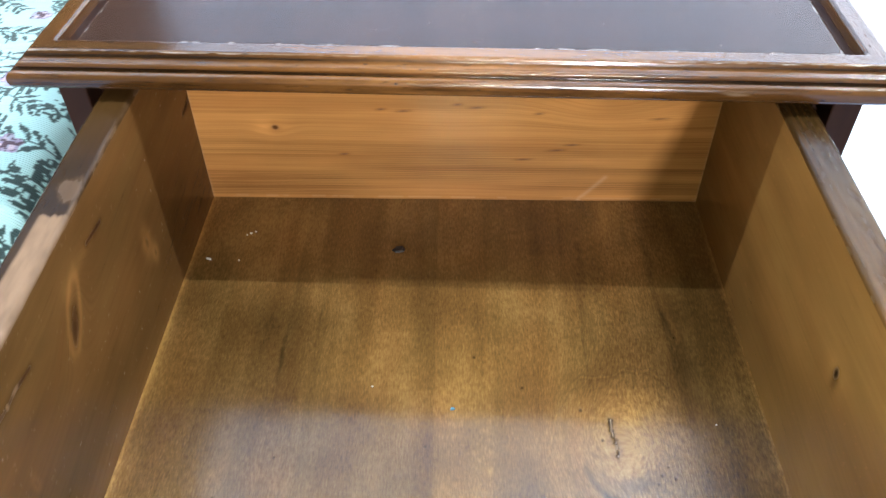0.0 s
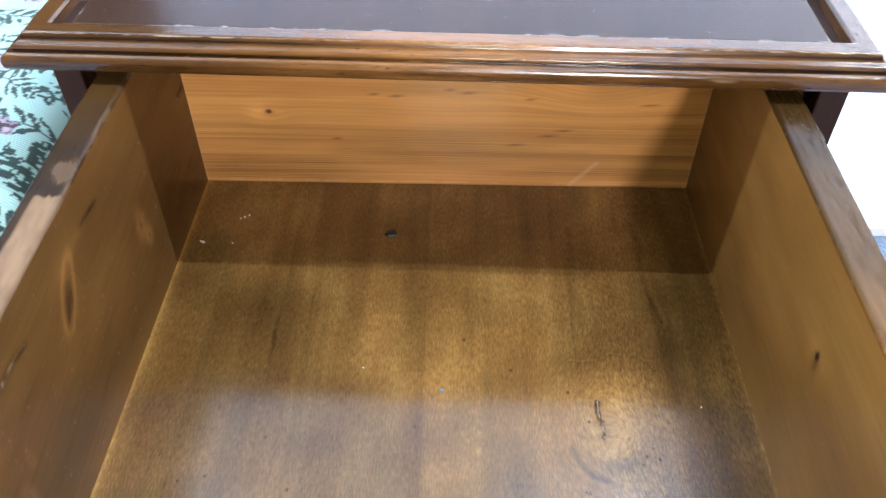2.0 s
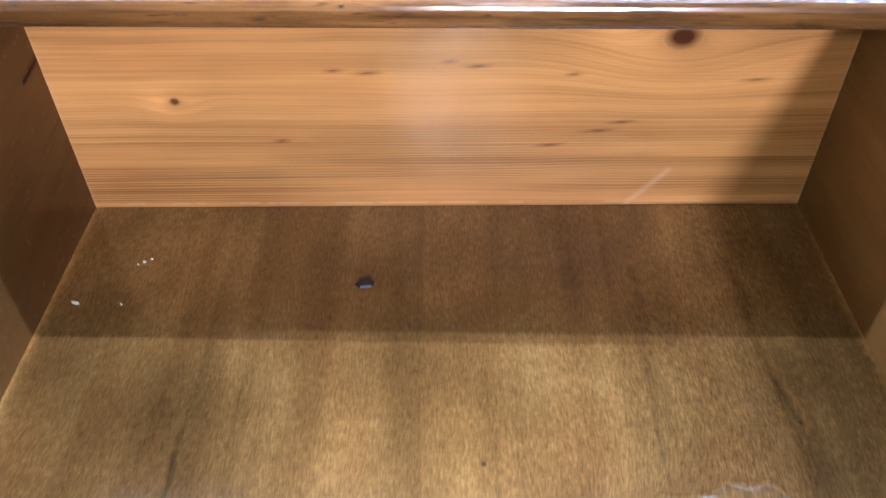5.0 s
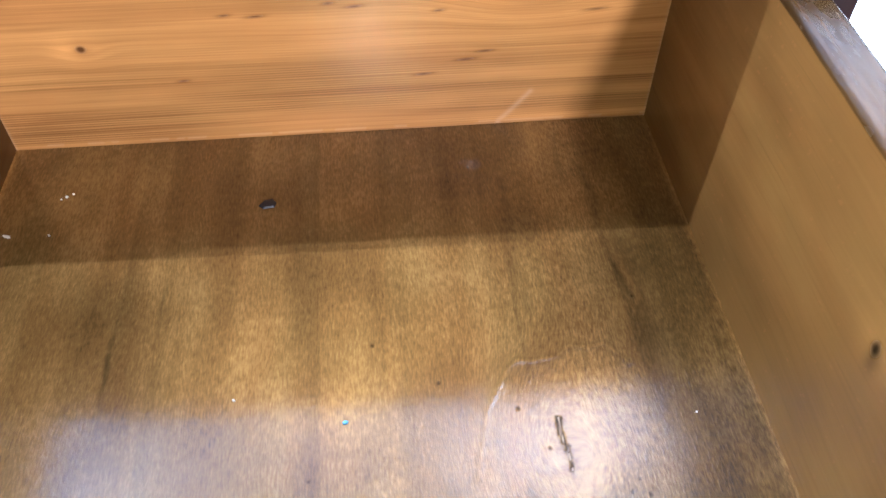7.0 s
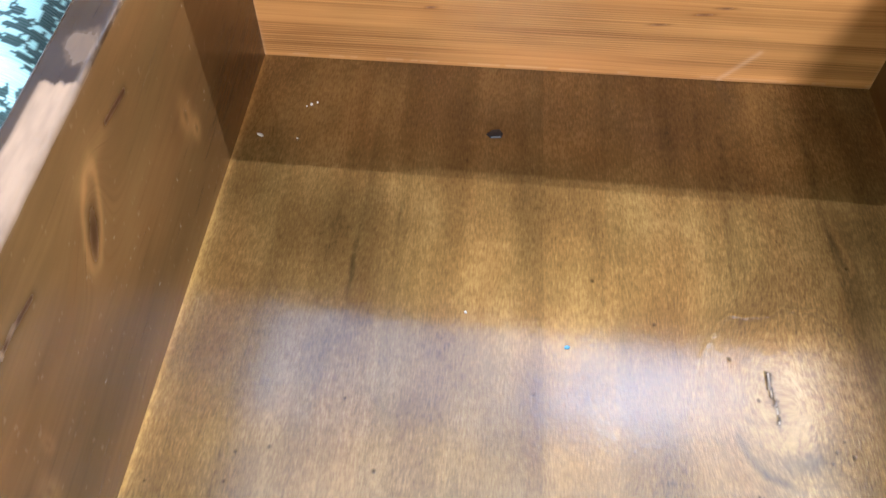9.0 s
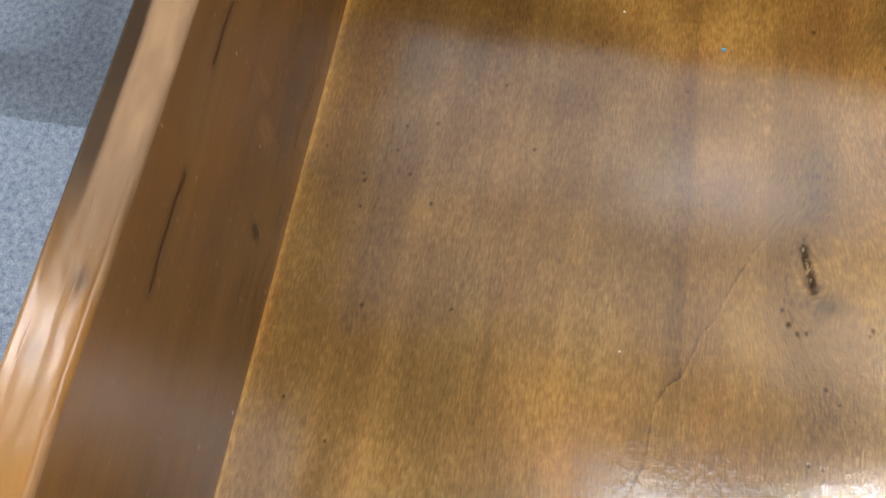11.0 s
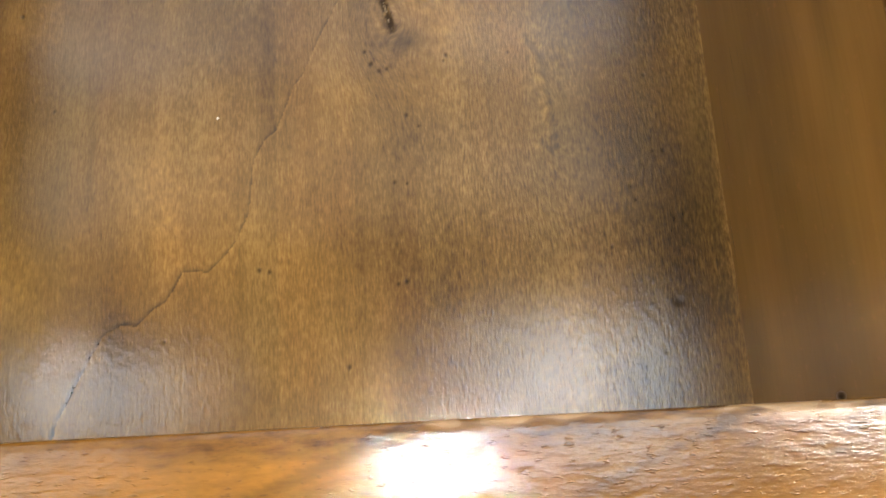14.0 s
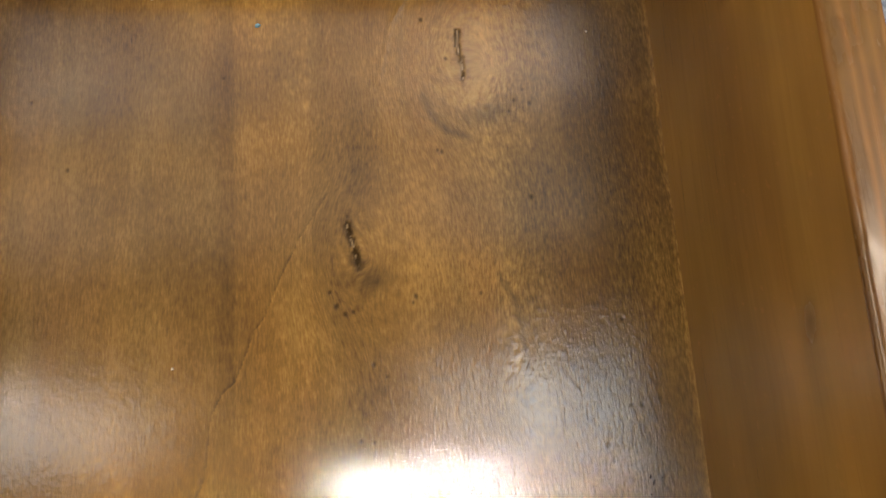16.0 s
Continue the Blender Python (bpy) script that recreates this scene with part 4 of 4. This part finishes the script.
link("front_board", front_board(), FRONT_WOOD, drawer, "glossy orange-brown drawer front with rounded top")

# ---- the chair beside the table ----
chair = thing("chair", "dark wooden chair with floral tapestry seat beside the table", "chair")
SEAT_L, SEAT_R = -0.86, -0.298


def flower(x, s, cx, cs, size, turn):
    """Petal, heart and shade of a pansy."""
    petal, heart = 0 * x, 0 * x
    for k, (a, far, r) in enumerate(((90, 0.55, 0.62), (150, 0.55, 0.55), (30, 0.55, 0.55), (235, 0.5, 0.55), (305, 0.5, 0.55))):
        px, ps = cx + size * far * math.cos(radians(a + turn)), cs + size * far * math.sin(radians(a + turn))
        spot = np.hypot(x - px, s - ps) < size * r
        petal = np.maximum(petal, spot)
        heart = np.maximum(heart, (np.hypot(x - px, s - ps) < size * r * 0.55) * (k > 0))
    dark = (np.hypot(x - cx, s - cs) < size * 0.28) | ((np.abs(s - cs - 0.25 * size) < size * 0.12) & (np.abs(x - cx + 0.1 * size) < size * 0.5))
    return petal, heart, dark


def spray(x, s, cx, cs, turn, size, gen):
    """A curved stem with pairs of pointed leaves."""
    near = np.hypot(x - cx, s - cs) < 0.045 * size
    found = np.zeros(x.shape, bool)
    px, ps = x[near] - cx, s[near] - cs
    c, q = math.cos(radians(turn)), math.sin(radians(turn))
    u, v = c * px + q * ps, -q * px + c * ps
    bend = gen.uniform(-14, 14)
    v = v - bend * u * u
    hit = (np.abs(v) < 0.0010) & (np.abs(u) < 0.026 * size)
    for k, at in enumerate(np.linspace(-0.018, 0.022, 5) * size):
        for side in (-1, 1):
            a = radians(side * gen.uniform(38, 62))
            long, wide = gen.uniform(0.0075, 0.0115) * size * (1.1 - 0.09 * k), gen.uniform(0.0019, 0.0029) * size
            du, dv = u - at - long * 0.9 * math.cos(a), v - long * 0.9 * math.sin(a)
            lu, lv = math.cos(a) * du + math.sin(a) * dv, -math.sin(a) * du + math.cos(a) * dv
            hit |= (np.abs(lv) < wide * np.clip(1 - (lu / long) ** 2, 0, 1)) & (np.abs(lu) < long)
    found[near] = hit
    return found


def seat():
    path = [(0.5165, 0.352), (0.5135, 0.362), (0.5125, 0.385), (0.5135, 0.410), (0.5185, 0.430), (0.5300, 0.446), (0.5480, 0.456), (0.5750, 0.461), (0.65, 0.466), (0.75, 0.468), (0.86, 0.464), (0.97, 0.455)]
    path = np.array(path)
    d = np.r_[0, np.cumsum(np.hypot(*np.diff(path, axis=0).T))]
    fine = np.arange(0, d[-1], 0.0014)
    py, pz = np.interp(fine, d, path[:, 0]), np.interp(fine, d, path[:, 1])
    kernel = np.ones(11) / 11
    py[5:-5], pz[5:-5] = np.convolve(py, kernel, "valid"), np.convolve(pz, kernel, "valid")
    xs = np.arange(SEAT_L, SEAT_R, 0.0014)
    x, s = np.meshgrid(xs, fine)
    y, z = np.repeat(py[:, None], len(xs), 1), np.repeat(pz[:, None], len(xs), 1)
    rim = np.minimum(x - SEAT_L, SEAT_R - x)
    z = z - 0.045 * np.exp(-rim / 0.010) * (s > 0.05) - 0.02 * np.exp(-rim / 0.02) * (s > 0.05)
    qx, qs = np.floor(x / 0.0016) * 0.0016, np.floor(s / 0.0016) * 0.0016
    wx, ws = qx + 0.008 * (fbm(qx * 60, qs * 60, 501, 2) - 0.5), qs + 0.008 * (fbm(qx * 30, qs * 30, 503, 2) - 0.5)
    leaf = np.zeros(x.shape, bool)
    gen = np.random.default_rng(11)
    for bx in np.arange(SEAT_L, SEAT_R + 0.03, 0.036):
        for bs in np.arange(0.0, fine[-1], 0.038):
            leaf |= spray(wx, ws, bx + gen.uniform(-0.014, 0.014), bs + gen.uniform(-0.014, 0.014), gen.uniform(0, 360), gen.uniform(0.75, 1.2), gen)
    leaf &= fbm(qx * 330, qs * 330, 511, 2) > 0.27
    petal, heart, dark = 0 * x, 0 * x, 0 * x
    spots = [(-0.364, 0.075, 0.0125, 0), (-0.394, 0.078, 0.0125, 20), (-0.372, 0.255, 0.012, 40), (-0.345, 0.170, 0.011, 80)]
    gen = np.random.default_rng(5)
    for cx in np.arange(-0.83, -0.31, 0.105):
        for cs in np.arange(0.03, 0.50, 0.115):
            spots.append((cx + gen.uniform(-0.02, 0.02), cs + gen.uniform(-0.02, 0.02), gen.uniform(0.006, 0.010), gen.uniform(0, 360)))
    for cx, cs, size, turn in spots:
        near = np.hypot(x - cx, s - cs) < size * 1.6
        leaf = np.where(near & ~(np.hypot(x - cx, s - cs) < size * 1.1), leaf, np.where(near, False, leaf))
        a, b, c = flower(qx, qs, cx, cs, size, turn)
        petal, heart, dark = np.maximum(petal, a), np.maximum(heart, b), np.maximum(dark, c)
    for cx, cs in ((-0.345, 0.020), (-0.400, 0.018), (-0.43, 0.03), (-0.32, 0.03)):
        dark = np.maximum(dark, np.hypot(qx - cx, (qs - cs) * 1.4) < 0.008)
        heart = np.maximum(heart, np.hypot(qx - cx - 0.008, (qs - cs + 0.004) * 1.2) < 0.007)
    stem, _ = away(qx, qs, [(-0.372, 0.006), (-0.372, 0.030), (-0.366, 0.058)])
    stem2, _ = away(qx, qs, [(-0.372, 0.020), (-0.388, 0.040), (-0.398, 0.060)])
    leaf = leaf | (np.minimum(stem, stem2) < 0.0022) | ((qs < 0.005) & (fbm(qx * 50, qs, 513, 2) > 0.4))
    masks = {"leaf": leaf * 1.0, "petal": petal * (0.55 + 0.6 * fbm(qx * 260, qs * 260, 515, 2)), "blush": heart * (fbm(qx * 300, qs * 300, 517, 2) > 0.47) * 0.85, "wine": np.maximum(dark, petal * (fbm(qx * 300, qs * 300, 519, 2) > 0.62)) * 0.95}
    return sheet("seat", np.stack([x, y, z], -1), np.stack([x, s, 0 * x], -1), masks)


link("seat", seat(), TAPESTRY, chair, "pale tapestry seat woven with purple pansies and dark leaves")
part("seat_base", box(SEAT_L + 0.012, SEAT_R - 0.012, 0.522, 0.968, 0.352, 0.415, 0.006), TAPESTRY_PLAIN, chair)
part("front_rail", box(SEAT_L, SEAT_R - 0.004, 0.5075, 0.5335, 0.303, 0.3515, 0.003), CHAIR_WOOD, chair, "dark brown wooden front rail")
part("rail_bead", box(SEAT_L, SEAT_R - 0.004, 0.5045, 0.5074, 0.3035, 0.3125, 0.001), CHAIR_WOOD, chair)
for x0, x1 in ((SEAT_L, SEAT_L + 0.026), (SEAT_R - 0.030, SEAT_R - 0.004)):
    part("side_rail", box(x0, x1, 0.5337, 0.9298, 0.303, 0.3515, 0.003), CHAIR_WOOD, chair)
part("back_rail", box(SEAT_L + 0.046, SEAT_R - 0.05, 0.94, 0.965, 0.303, 0.3515, 0.003), CHAIR_WOOD, chair)


def leg(x, y, height, lean):
    """A square leg, thinner towards the floor."""
    bm = bmesh.new()
    rings = []
    for t, half in ((0.0, 0.014), (0.25, 0.017), (1.0, 0.0225)):
        rings.append([bm.verts.new((x + a * half, y + b * half + lean * (1 - t), t * height)) for a, b in ((-1, -1), (1, -1), (1, 1), (-1, 1))])
    for low, high in zip(rings, rings[1:]):
        for k in range(4):
            bm.faces.new((low[k], low[(k + 1) % 4], high[(k + 1) % 4], high[k]))
    bm.faces.new(rings[0][::-1])
    bm.faces.new(rings[-1])
    return bm


for x in (SEAT_L + 0.023, SEAT_R - 0.027):
    part("leg", leg(x, 0.558, 0.3029, 0.0), CHAIR_WOOD, chair)
    part("leg", leg(x, 0.952, 0.3525, 0.02), CHAIR_WOOD, chair)
    x_post = x + (0.0 if x < -0.6 else -0.045)
    part("back_post", box(x_post - 0.02, x_post + 0.02, 0.969, 0.998, 0.353, 0.98, 0.006), CHAIR_WOOD, chair)
part("backrest", box(SEAT_L + 0.044, SEAT_R - 0.093, 0.976, 0.992, 0.47, 0.899, 0.004), CHAIR_WOOD, chair, "dark wooden back panel")
part("back_top_rail", box(SEAT_L + 0.044, SEAT_R - 0.093, 0.972, 0.996, 0.90, 0.975, 0.006), CHAIR_WOOD, chair)

# ---- small things lying in the drawer ----
def flake(name, x, y, size_x, size_y, thick, turn, material, label, category, seed, corners=7):
    """A thin irregular chip lying on the drawer's bottom."""
    gen = np.random.default_rng(seed)
    bm = bmesh.new()
    low, high = [], []
    for k in range(corners):
        a, r = 2 * math.pi * (k + gen.uniform(-0.2, 0.2)) / corners, gen.uniform(0.75, 1.1)
        px, py = size_x * r * math.cos(a), size_y * r * math.sin(a)
        low.append(bm.verts.new((px, py, 0)))
        high.append(bm.verts.new((px * 0.8, py * 0.8, thick * gen.uniform(0.7, 1.2))))
    top = bm.verts.new((0, 0, thick * 1.25))
    for k in range(corners):
        j = (k + 1) % corners
        bm.faces.new((low[k], low[j], high[j], high[k]))
        bm.faces.new((high[k], high[j], top))
    bm.faces.new(low[::-1])
    ob = part(name, bm, material, None, label)
    ob.matrix_world = pose(x, y, BED + 0.0002, 0, 0, turn)
    return tagged(ob, category=category)


flake("paint_chip", 0.0025, 0.4195, 0.0016, 0.0014, 0.0008, 20, BLUE_CHIP, "tiny pale blue paint chip on the drawer bottom", "paint chip", 1)
flake("bark_chip", -0.0435, 0.5755, 0.0062, 0.0046, 0.0012, 10, DARK_CHIP, "small flat black bark chip on the drawer bottom", "wood chip", 2, 6)
for k, (x, y, r) in enumerate(((-0.1675, 0.5925, 0.0012), (-0.1640, 0.5945, 0.0009), (-0.1705, 0.5905, 0.0008), (-0.171, 0.560, 0.0010), (-0.053, 0.437, 0.0009), (-0.037, 0.242, 0.0008), (0.176, 0.41, 0.0007))):
    flake("crumb", x, y, r, r * 0.8, r * 0.9, 40 * k, CRUMB, "tiny pale crumb of dust on the drawer bottom", "crumb", 10 + k, 5)
flake("wood_splinter", -0.196, 0.5615, 0.0034, 0.0012, 0.0008, -25, CRUMB, "small pale wood splinter on the drawer bottom", "splinter", 30, 6)
